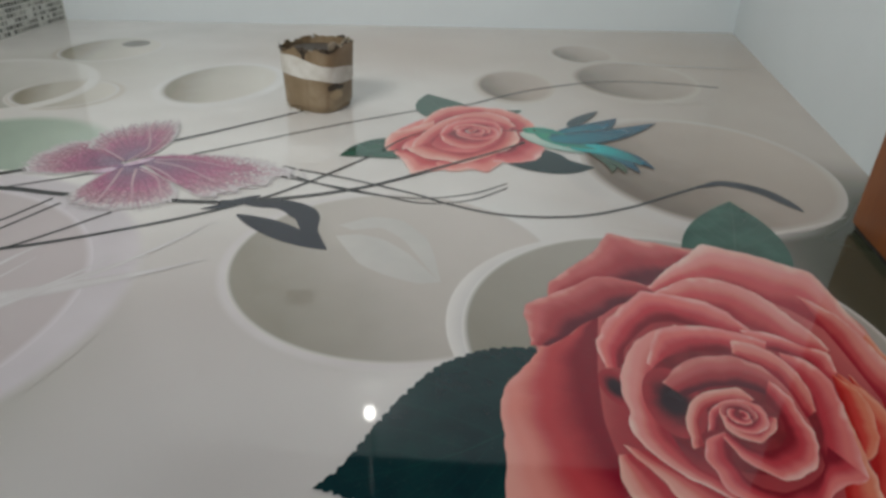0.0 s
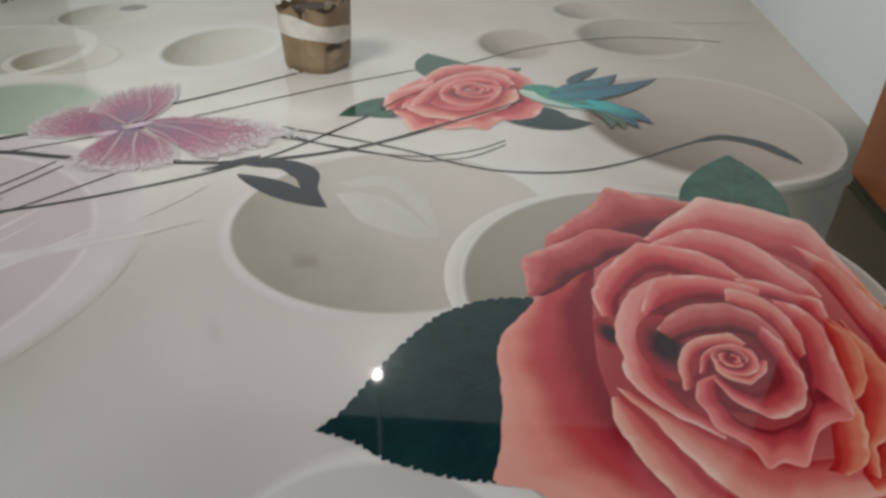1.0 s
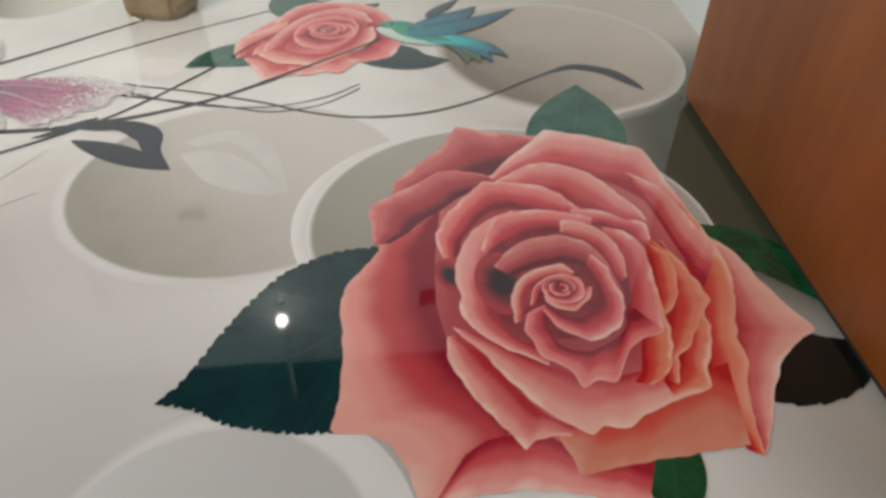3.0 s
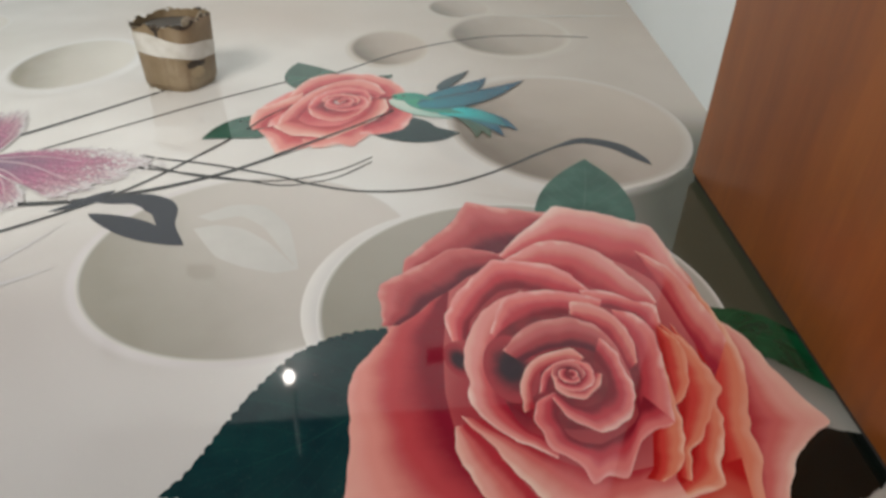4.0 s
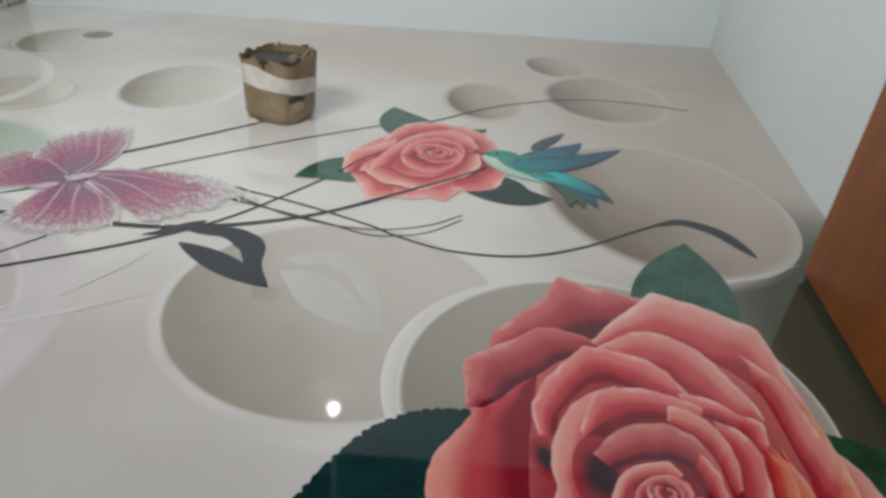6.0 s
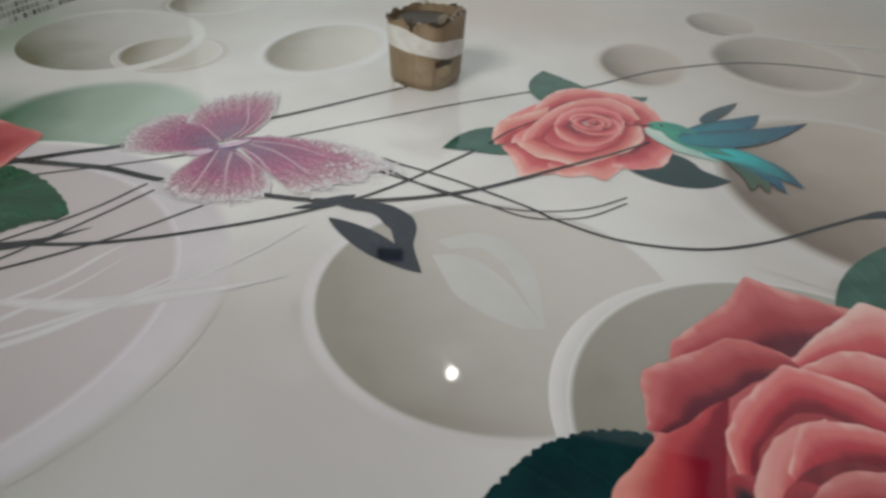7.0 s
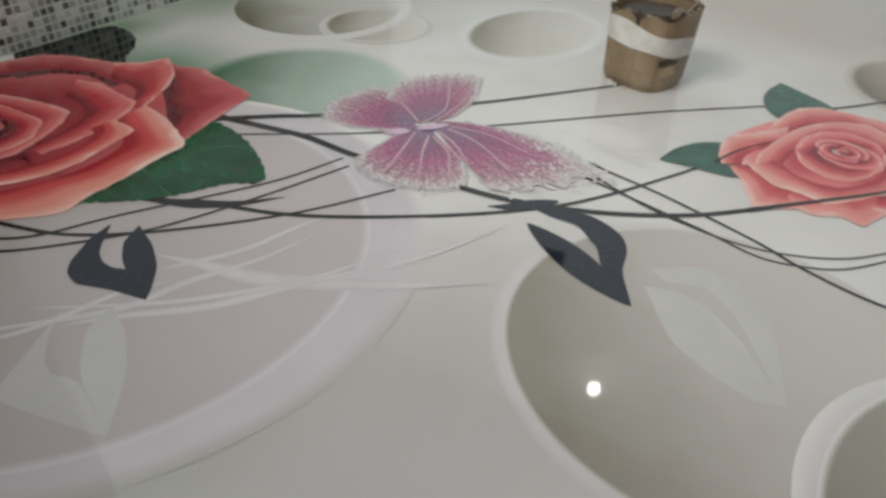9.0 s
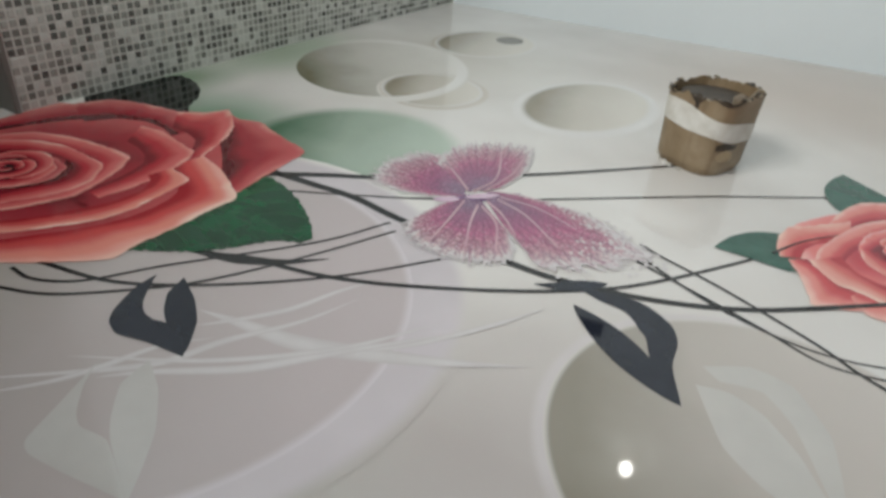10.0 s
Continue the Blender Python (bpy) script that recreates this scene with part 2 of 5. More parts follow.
def petal(centre, pairs, inner, material, parent, name="petal", steps=22, wave=0.0, label=""):
    """A petal seen from above: from the inner radius out to an edge through the (degrees, radius) pairs."""
    pairs = [(pairs[0][0] - 5, pairs[0][1]), *pairs, (pairs[-1][0] + 5, pairs[-1][1])]
    a0, a1 = pairs[0][0], pairs[-1][0]
    rows = []
    seed = random.uniform(0, 50)
    for j in range(9):
        row = []
        for i in range(steps + 1):
            a = a0 + (a1 - a0) * i / steps
            edge = radius_at(pairs, a) + wave * noise.noise((a * 0.07, seed, 0))
            close = min(1.0, min(i, steps - i) / steps / 0.12) if a1 - a0 < 350 else 1.0
            edge = inner + (max(edge, inner + 0.002) - inner) * (0.55 + 0.45 * math.sin(close * math.pi / 2))
            r = inner + (edge - inner) * (j / 8)
            row.append((centre[0] + r * math.cos(radians(a)), centre[1] + r * math.sin(radians(a))))
        rows.append(row)
    return sheet(name, rows, material, parent, label)


def uv_of(n):
    s = n.add("SeparateXYZ", {0: n.add("TexCoord").outputs["UV"]})
    return s.outputs[0], s.outputs[1]


def petal_material(name, deep, mid, pale, edge, lean=0.0):
    """Deep where the petal comes out from under the next one, paling to a thin light rim."""
    n = Nodes(name)
    u, v = uv_of(n)
    chance = n.add("ObjectInfo").outputs["Random"]
    p = world_pos(n)
    grain = n.noise(n.add("CombineXYZ", {0: n.math("MULTIPLY", u, 16.0), 1: n.math("MULTIPLY", v, 1.5), 2: n.math("MULTIPLY", chance, 40.0)}).outputs[0], 1.0, 2)
    broad = n.noise(n.add("CombineXYZ", {0: n.math("MULTIPLY", u, 3.0), 1: n.math("MULTIPLY", v, 0.7), 2: n.math("MULTIPLY", chance, 90.0)}).outputs[0], 1.0, 1)
    f = n.math("ADD", v, n.math("MULTIPLY", n.math("SUBTRACT", n.noise(p, 11.0, 3), 0.5), 0.16))
    f = n.math("ADD", f, n.math("MULTIPLY", n.math("SUBTRACT", grain, 0.5), 0.10))
    f = n.math("ADD", f, n.math("MULTIPLY", n.math("SUBTRACT", broad, 0.48), 0.55))
    if lean:
        f = n.math("ADD", f, n.math("MULTIPLY", n.math("SUBTRACT", u, 0.55), lean))
    side = n.add("MapRange", {0: n.math("ABSOLUTE", n.math("SUBTRACT", u, 0.5)), 1: 0.36, 2: 0.5, 3: 0.0, 4: 0.18}, interpolation_type="SMOOTHSTEP").outputs[0]
    f = n.math("SUBTRACT", f, side)
    c = n.ramp(f, [(0.10, deep), (0.40, mid), (0.76, pale), (1.0, tuple(a * 0.65 + b * 0.35 for a, b in zip(pale, edge)))], "EASE")
    # A light rim that comes and goes along the edge.
    patch = n.noise(n.add("CombineXYZ", {0: n.math("MULTIPLY", u, 5.0), 1: 3.0, 2: n.math("MULTIPLY", chance, 70.0)}).outputs[0], 1.0, 2)
    lit = n.add("MapRange", {0: patch, 1: 0.42, 2: 0.66, 3: 0.03, 4: 0.95}, interpolation_type="SMOOTHSTEP").outputs[0]
    start = n.math("SUBTRACT", 0.93, n.math("MULTIPLY", lit, 0.22))
    rim = n.add("MapRange", {0: v, 1: start, 2: 1.0, 3: 0.0, 4: 1.0}, interpolation_type="SMOOTHSTEP").outputs[0]
    c = n.mix(n.math("MULTIPLY", rim, lit), c, edge)
    return epoxy(n, c)


PETAL_ROSE = petal_material("rose_petal_print", (0.24, 0.006, 0.022), (0.57, 0.048, 0.07), (0.8, 0.205, 0.2), (0.94, 0.6, 0.54))
PETAL_DUSK = petal_material("dusky_petal_print", (0.13, 0.008, 0.024), (0.42, 0.048, 0.062), (0.62, 0.145, 0.145), (0.8, 0.4, 0.36))
PETAL_FIRE = petal_material("orange_petal_print", (0.46, 0.01, 0.012), (0.66, 0.05, 0.04), (0.8, 0.23, 0.14), (0.92, 0.58, 0.44))
PETAL_PEACH = petal_material("peach_petal_print", (0.48, 0.03, 0.045), (0.7, 0.15, 0.14), (0.83, 0.37, 0.31), (0.94, 0.67, 0.57))
PETAL_CORAL = petal_material("coral_petal_print", (0.38, 0.014, 0.034), (0.63, 0.08, 0.09), (0.82, 0.29, 0.255), (0.94, 0.62, 0.54))
PETAL_CRIMSON = petal_material("crimson_petal_print", (0.2, 0.006, 0.016), (0.46, 0.03, 0.044), (0.66, 0.135, 0.13), (0.86, 0.5, 0.43))
PETAL_RED = petal_material("red_petal_print", (0.11, 0.005, 0.012), (0.34, 0.026, 0.04), (0.52, 0.1, 0.105), (0.74, 0.34, 0.3))
PETAL_EMBER = petal_material("ember_petal_print", (0.50, 0.014, 0.016), (0.64, 0.085, 0.060), (0.68, 0.215, 0.145), (0.74, 0.34, 0.24))
PETAL_BLOOM = petal_material("pale_rose_petal_print", (0.40, 0.018, 0.038), (0.66, 0.095, 0.105), (0.84, 0.33, 0.30), (0.95, 0.70, 0.63))
PETAL_SIDE = petal_material("dusky_to_peach_petal_print", (0.26, 0.010, 0.028), (0.56, 0.062, 0.075), (0.82, 0.31, 0.265), (0.90, 0.56, 0.48), 0.62)
PETAL_BLUSH = petal_material("blushing_petal_print", (0.34, 0.01, 0.02), (0.6, 0.07, 0.07), (0.77, 0.27, 0.22), (0.93, 0.68, 0.58))


def flat_print(name, colour, other, scale=12.0, under=None):
    """A plain printed tone; under: the tone into which it fades at both sides of a stroke."""
    n = Nodes(name)
    p = world_pos(n)
    c = n.mix(n.ramp(n.noise(p, scale, 4), [(0.35, (0, 0, 0)), (0.68, (1, 1, 1))]), colour, other)
    if under:
        u, _ = uv_of(n)
        c = n.mix(n.ramp(n.math("ABSOLUTE", n.math("SUBTRACT", u, 0.5)), [(0.15, (0, 0, 0)), (0.5, (1, 1, 1))]), c, under)
    return epoxy(n, c)


def leaf_material(name, dark, mid, vein):
    n = Nodes(name)
    u, v = uv_of(n)
    p = world_pos(n)
    off = n.math("ABSOLUTE", n.math("SUBTRACT", u, 0.5))
    blot = n.noise(p, 18, 4)
    c = n.mix(n.ramp(blot, [(0.35, (0, 0, 0)), (0.7, (1, 1, 1))]), dark, mid)
    ribs = n.math("FRACT", n.math("ADD", n.math("MULTIPLY", v, 8.0), n.math("MULTIPLY", off, -6.0)))
    c = n.mix(n.ramp(ribs, [(0.0, (0.25, 0.25, 0.25)), (0.10, (0, 0, 0))]), c, vein)
    c = n.mix(n.ramp(off, [(0.008, (0.8, 0.8, 0.8)), (0.028, (0, 0, 0))]), c, vein)
    return epoxy(n, c)


LEAF_GREEN = leaf_material("green_leaf_print", (0.002, 0.040, 0.013), (0.006, 0.105, 0.038), (0.06, 0.20, 0.10))
LEAF_TEAL = leaf_material("teal_leaf_print", (0.02, 0.085, 0.06), (0.04, 0.14, 0.10), (0.12, 0.24, 0.18))
LEAF_DARK = leaf_material("dark_leaf_print", (0.003, 0.024, 0.031), (0.005, 0.041, 0.043), (0.010, 0.080, 0.065))
LEAF_BLACK = leaf_material("black_leaf_print", (0.003, 0.005, 0.004), (0.006, 0.010, 0.008), (0.012, 0.018, 0.014))
INK = flat_print("charcoal_ink_print", (0.014, 0.018, 0.030), (0.022, 0.027, 0.042))
INK_LINE = flat_print("black_stem_print", (0.010, 0.010, 0.010), (0.022, 0.022, 0.022))
PALE_LILAC = flat_print("pale_ghost_print", (0.55, 0.54, 0.52), (0.60, 0.59, 0.57))
PALE_BEIGE = flat_print("pale_beige_ghost_print", (0.57, 0.565, 0.535), (0.61, 0.605, 0.57))
PALE_LINE = flat_print("pale_stroke_print", (0.63, 0.61, 0.61), (0.70, 0.685, 0.685), under=(0.575, 0.545, 0.545))


def shade_print(name, dark, round_it):
    """A hollow between petals, dark in its middle."""
    n = Nodes(name)
    s = n.add("TexCoord").outputs["UV"]
    d = n.add("VectorMath", {0: s, 1: (0.5, 0.5, 0)}, operation="DISTANCE").outputs["Value"]
    f = n.add("MapRange", {0: n.math("ADD", d, n.math("MULTIPLY", n.math("SUBTRACT", n.noise(world_pos(n), 40, 3), 0.5), 0.16)), 1: 0.47, 2: 0.14, 3: 0.0, 4: 1.0}, interpolation_type="SMOOTHSTEP").outputs[0]
    return epoxy(n, n.mix(f, round_it, dark))


PALE_GLEAM = flat_print("pale_gleam_print", (0.66, 0.63, 0.59), (0.72, 0.69, 0.65), under=(0.58, 0.53, 0.48))
HEART = shade_print("dark_heart_print", (0.035, 0.012, 0.022), (0.42, 0.040, 0.056))
RED_HEART = shade_print("dark_red_heart_print", (0.035, 0.008, 0.014), (0.30, 0.022, 0.034))
BUD_SHADE = flat_print("bud_shade_print", (0.30, 0.022, 0.036), (0.20, 0.014, 0.026), 30)


def leaf(name, points, left, right, material, parent, label="", teeth=0, deep=0.0, point=1.05):
    """A leaf blade along a midrib through the points, with its two half breadths."""
    line = spline(points, 30 if teeth else 10)
    rows = []
    for k, p in enumerate(line):
        s = k / (len(line) - 1)
        way = (line[min(k + 1, len(line) - 1)] - line[max(k - 1, 0)]).normalized()
        side = Vector((-way.y, way.x, 0))
        full = (0.03 + 0.97 * s) ** 0.6 * (1 - s) ** point / ((0.6 / (0.6 + point)) ** 0.6 * (point / (0.6 + point)) ** point)
        tooth = 1 - deep * ((s * teeth) % 1.0) * (0.5 + random.random() * 0.5) if teeth else 1.0
        a, b = p + side * left * full * tooth, p - side * right * full * tooth
        rows.append([((a + (p - a) * f * 2).x, (a + (p - a) * f * 2).y) if f <= 0.5 else ((p + (b - p) * (f * 2 - 1)).x, (p + (b - p) * (f * 2 - 1)).y) for f in (0, 0.25, 0.48, 0.5, 0.52, 0.75, 1)])
    return sheet(name, rows, material, parent, label)


# -- bowls --
def round_fade(n, soft):
    """Opaque inside a disc, fading out over its outermost part."""
    s = n.add("TexCoord").outputs["UV"]
    d = n.add("VectorMath", {0: s, 1: (0.5, 0.5, 0)}, operation="DISTANCE").outputs["Value"]
    return n.add("MapRange", {0: d, 1: 0.5, 2: 0.5 - soft / 2, 3: 0.0, 4: 1.0}, interpolation_type="SMOOTHSTEP").outputs[0]


def rim_print(name, colour, other, soft=0.05, open_side=False):
    """A bowl's rim; open_side: it fades out towards the upper right."""
    n = Nodes(name)
    p = world_pos(n)
    c = n.mix(n.ramp(n.noise(p, 4, 3), [(0.35, (0, 0, 0)), (0.68, (1, 1, 1))]), colour, other)
    a = round_fade(n, soft)
    if open_side:
        s = n.add("SeparateXYZ", {0: n.add("TexCoord").outputs["UV"]})
        lean = n.math("ADD", n.math("MULTIPLY", s.outputs[0], 0.75), n.math("MULTIPLY", s.outputs[1], 0.25))
        stops = [(0.30, (0, 0, 0)), (0.62, (1, 1, 1))] if open_side == "west" else [(0.30, (1, 1, 1)), (0.62, (0.12, 0.12, 0.12))]
        a = n.math("MULTIPLY", a, n.ramp(lean, stops))
    return epoxy(n, n.mix(a, ground(n), c))


def bowl_material(name, dark, light, soft=0.05, rim=(0.78, 0.77, 0.75)):
    """A printed hollow: dark at its lower left, paling to its upper right."""
    n = Nodes(name)
    s = n.add("SeparateXYZ", {0: n.add("TexCoord").outputs["UV"]})
    lean = n.math("ADD", n.math("MULTIPLY", s.outputs[0], 0.62), n.math("MULTIPLY", s.outputs[1], 0.38))
    f = n.math("ADD", lean, n.math("MULTIPLY", n.math("SUBTRACT", n.noise(world_pos(n), 5, 3), 0.5), 0.18))
    c = n.ramp(f, [(0.20, dark), (0.46, tuple((a + 2 * b) / 3 for a, b in zip(dark, light))), (0.78, light)])
    return epoxy(n, n.mix(round_fade(n, soft), rim or ground(n), c))


BOWLS = {
    "beige": bowl_material("beige_bowl_print", (0.31, 0.29, 0.24), (0.64, 0.605, 0.565), 0.035, (0.66, 0.64, 0.61)),
    "olive": bowl_material("olive_bowl_print", (0.31, 0.295, 0.245), (0.46, 0.44, 0.39), 0.035),
    "brown": bowl_material("brown_bowl_print", (0.20, 0.16, 0.122), (0.57, 0.48, 0.405), 0.16, rim=(0.62, 0.545, 0.47)),
    "wide_brown": bowl_material("wide_brown_bowl_print", (0.20, 0.158, 0.122), (0.56, 0.475, 0.405), 0.10, rim=(0.60, 0.55, 0.505)),
    "cream": bowl_material("cream_bowl_print", (0.30, 0.27, 0.20), (0.76, 0.73, 0.66), 0.12),
    "olive_cream": bowl_material("olive_cream_bowl_print", (0.15, 0.145, 0.085), (0.80, 0.785, 0.74), 0.10, None),
    "green": bowl_material("green_bowl_print", (0.04, 0.13, 0.065), (0.50, 0.60, 0.51), 0.22, None),
    "lilac": bowl_material("lilac_bowl_print", (0.37, 0.345, 0.30), (0.56, 0.505, 0.51), 0.04, (0.70, 0.66, 0.69)),
    "pearl": bowl_material("pearl_bowl_print", (0.80, 0.80, 0.79), (0.62, 0.61, 0.59), 0.05),
}
RIM_WHITE = rim_print("white_rim_print", (0.78, 0.77, 0.75), (0.84, 0.83, 0.81), 0.10)
RIM_SOFT = rim_print("soft_white_rim_print", (0.66, 0.65, 0.635), (0.73, 0.72, 0.705), 0.08)
RIM_LEFT = rim_print("left_white_rim_print", (0.63, 0.60, 0.60), (0.69, 0.66, 0.66), 0.05, open_side=True)
RIM_WIDE = rim_print("wide_white_rim_print", (0.66, 0.635, 0.605), (0.73, 0.705, 0.68), 0.10, open_side=True)
RIM_SHADE = rim_print("grey_beige_ring_print", (0.50, 0.485, 0.455), (0.60, 0.585, 0.555), 0.07)
RIM_LILAC = rim_print("lilac_rim_print", (0.61, 0.57, 0.595), (0.68, 0.64, 0.67), 0.06)
RIM_WEST = rim_print("east_white_ring_print", (0.80, 0.785, 0.74), (0.84, 0.83, 0.80), 0.05, open_side="west")
RIM_BEIGE_FULL = rim_print("full_beige_rim_print", (0.64, 0.60, 0.53), (0.70, 0.66, 0.60), 0.08)
RIM_GREEN = rim_print("pale_green_rim_print", (0.42, 0.52, 0.44), (0.50, 0.60, 0.52), 0.15)
RIM_BEIGE = rim_print("beige_rim_print", (0.60, 0.55, 0.48), (0.66, 0.61, 0.55), 0.08, True)


def disc(name, centre, rx, ry, turn, material, parent, label="", inner=0.0):
    """A flat printed disc, or with an inner share a flat ring."""
    z = next_lift()
    bm = bmesh.new()
    uv = bm.loops.layers.uv.new("UVMap")
    rings = []
    for r in (inner or 0.25, inner + (1 - inner) / 2, inner + (1 - inner) * 0.75, 1.0):
        ring = []
        for k in range(72):
            a = 2 * math.pi * k / 72
            x, y = rx * r * math.cos(a), ry * r * math.sin(a)
            c, s = math.cos(radians(turn)), math.sin(radians(turn))
            ring.append((bm.verts.new((centre[0] + c * x - s * y, centre[1] + s * x + c * y, z)), (0.5 + r * math.cos(a) / 2, 0.5 + r * math.sin(a) / 2)))
        rings.append(ring)
    faces = ([] if inner else [list(rings[0])]) + [[a[k], a[(k + 1) % 72], b[(k + 1) % 72], b[k]] for a, b in zip(rings, rings[1:]) for k in range(72)]
    for corners in faces:
        f = bm.faces.new([v for v, _ in corners])
        for loop, (_, w) in zip(f.loops, corners):
            loop[uv].uv = w
    bm.normal_update()
    bmesh.ops.recalc_face_normals(bm, faces=bm.faces[:])
    if bm.faces[:][0].normal.z < 0:
        bmesh.ops.reverse_faces(bm, faces=bm.faces[:])
    return part(name, bm, material, parent, label)


def bowl(centre, rx, ry, turn, rim, hollow_at, hx, hy, hollow, label):
    ring = disc("bowl_print", centre, rx, ry, turn, rim, floor, label)
    disc("hollow", hollow_at, hx, hy, turn, BOWLS[hollow], ring)
    return ring


layer(0.0002)
bowl((-1.185, 2.56), 0.16, 0.205, -12, RIM_BEIGE, (-1.18, 2.57), 0.15, 0.19, "cream", "printed pale shallow bowl with a small hole")
disc("hole_print", (-1.143, 2.664), 0.045, 0.052, 0, flat_print("dim_hole_print", (0.20, 0.19, 0.17), (0.26, 0.25, 0.22)), floor, "small dark printed hole")
ring = disc("bowl_print", (-1.268, 2.105), 0.263, 0.300, 27, BOWLS["olive_cream"], floor, "printed hollow shading from olive to white inside a ring")
disc("small_bowl", (-1.037, 2.046), 0.150, 0.152, 0, RIM_BEIGE_FULL, ring)
disc("small_hollow", (-1.045, 2.050), 0.134, 0.136, 0, BOWLS["cream"], ring)
disc("ring", (-1.268, 2.105), 0.263, 0.300, 27, RIM_WEST, ring, "white printed ring", inner=0.86)
bowl((-0.953, 1.62), 0.25, 0.262, 0, RIM_GREEN, (-0.950, 1.615), 0.246, 0.258, "green", "large printed disc shading from green to white")
bowl((-0.675, 2.225), 0.178, 0.255, -6, RIM_WHITE, (-0.68, 2.235), 0.152, 0.225, "cream", "printed cream bowl with a soft white rim")
bowl((0.447, 2.85), 0.130, 0.165, 0, RIM_BEIGE, (0.445, 2.86), 0.115, 0.147, "brown", "small printed beige bowl near the far wall")
bowl((0.183, 2.365), 0.135, 0.20, 0, RIM_BEIGE, (0.183, 2.372), 0.12, 0.182, "brown", "printed beige bowl under a thin stem")
bowl((0.588, 2.515), 0.235, 0.275, -10, RIM_BEIGE, (0.575, 2.517), 0.205, 0.25, "brown", "printed brown bowl under a thin stem")
bowl((0.56, 1.765), 0.318, 0.362, 0, RIM_WIDE, (0.590, 1.775), 0.278, 0.330, "wide_brown", "large printed brown bowl with a white rim")
bowl((-0.86, 1.07), 0.455, 0.455, 0, RIM_LILAC, (-0.872, 1.04), 0.397, 0.397, "lilac", "very large printed lilac bowl with a broad rim")
bowl((-0.047, 1.262), 0.279, 0.276, 0, RIM_LEFT, (-0.045, 1.262), 0.262, 0.258, "beige", "large printed grey-beige bowl")
bowl((0.335, 1.12), 0.290, 0.275, 0, RIM_SOFT, (0.366, 1.110), 0.298, 0.290, "olive", "large printed bowl with a broad white rim")
disc("bowl_print", (0.059, 0.625), 0.199, 0.193, 0, RIM_SHADE, floor, "printed grey-beige ring behind a pearl-white dome")
bowl((0.03, 0.635), 0.17, 0.165, 0, RIM_WHITE, (0.012, 0.622), 0.150, 0.150, "pearl", "printed pearl-white dome with a pale rim")


# -- pale ghost strokes --
layer(0.0009, 0.000015)
def taper(w, thin=0.25):
    return lambda s: w * (thin + (1 - thin) * math.sin(math.pi * s))


for line, w in (
    ([(-0.751, 1.057), (-0.683, 1.072), (-0.608, 1.086), (-0.532, 1.118), (-0.441, 1.167), (-0.341, 1.231)], 0.017),
    ([(-0.567, 1.093), (-0.502, 1.152), (-0.455, 1.218), (-0.413, 1.289), (-0.376, 1.363)], 0.006),
    ([(-0.86, 0.80), (-0.771, 0.886), (-0.704, 0.959), (-0.674, 1.036), (-0.627, 1.123), (-0.60, 1.21)], 0.007),
    ([(-0.74, 0.90), (-0.698, 0.944), (-0.616, 1.015), (-0.562, 1.088), (-0.517, 1.146), (-0.455, 1.225)], 0.009),
    ([(-0.82, 0.80), (-0.773, 0.865), (-0.75, 0.916), (-0.728, 0.981), (-0.69, 1.03)], 0.006),
    ([(-0.73, 1.03), (-0.704, 1.062), (-0.66, 1.128), (-0.634, 1.206), (-0.609, 1.263)], 0.006),
    ([(-0.80, 0.90), (-0.656, 1.002), (-0.546, 1.12), (-0.478, 1.239)], 0.006),
):
    ribbon("pale_stroke", line, taper(w * 1.8, 0.02), PALE_LINE, floor, "pale printed stroke of a ghosted stem")
for line, w in (
    ([(0.326, 1.44), (0.49, 1.407), (0.659, 1.463), (0.797, 1.541)], 0.010),
    ([(0.374, 2.765), (0.769, 2.742), (1.087, 2.753)], 0.010),
):
    ribbon("pale_stroke", line, taper(w * 1.4, 0.02), PALE_GLEAM, floor, "pale printed stroke across the brown ground")


def curl_leaf(blade, blade_w, hook, hook_w, material, label):
    """A leaf drawn as a blade and a hooked band that meet in a point."""
    base = ribbon("curl_leaf_print", hook, hook_w, material, floor, label)
    ribbon("blade", blade, blade_w, material, base)


def lens(w):
    return lambda s: max(0.0015, w * math.sin(math.pi * s) ** 0.75)


def hooked(w, peak=0.6):
    return lambda s: max(0.001, w * (s / peak if s < peak else (1 - s) / (1 - peak)) ** 0.8)


ghost = fold([(-0.159, 1.376), (-0.106, 1.414), (-0.052, 1.409), (-0.002, 1.347), (0.018, 1.280), (0.032, 1.208)], [(-0.133, 1.360), (-0.083, 1.374), (-0.041, 1.336), (-0.015, 1.291), (0.010, 1.244), (0.032, 1.208)], PALE_BEIGE, floor, "curl_leaf_print", "pale ghosted copy of a curled leaf")
fold([(-0.157, 1.335), (-0.104, 1.251), (-0.055, 1.218), (-0.003, 1.200), (0.032, 1.208)], [(-0.157, 1.335), (-0.118, 1.346), (-0.074, 1.332), (-0.028, 1.291), (0.003, 1.248), (0.032, 1.208)], PALE_BEIGE, ghost, "blade")
ghost = fold([(-0.762, 0.919), (-0.731, 0.849), (-0.711, 0.804), (-0.690, 0.796), (-0.636, 0.804), (-0.563, 0.819)], [(-0.762, 0.919), (-0.740, 0.887), (-0.707, 0.857), (-0.684, 0.847), (-0.644, 0.852), (-0.563, 0.819)], PALE_LILAC, floor, "curl_leaf_print", "pale ghosted copy of a curled leaf")
fold([(-0.717, 0.956), (-0.667, 0.931), (-0.619, 0.892), (-0.586, 0.852), (-0.563, 0.819)], [(-0.717, 0.956), (-0.708, 0.912), (-0.671, 0.874), (-0.640, 0.853), (-0.563, 0.819)], PALE_LILAC, ghost, "blade")


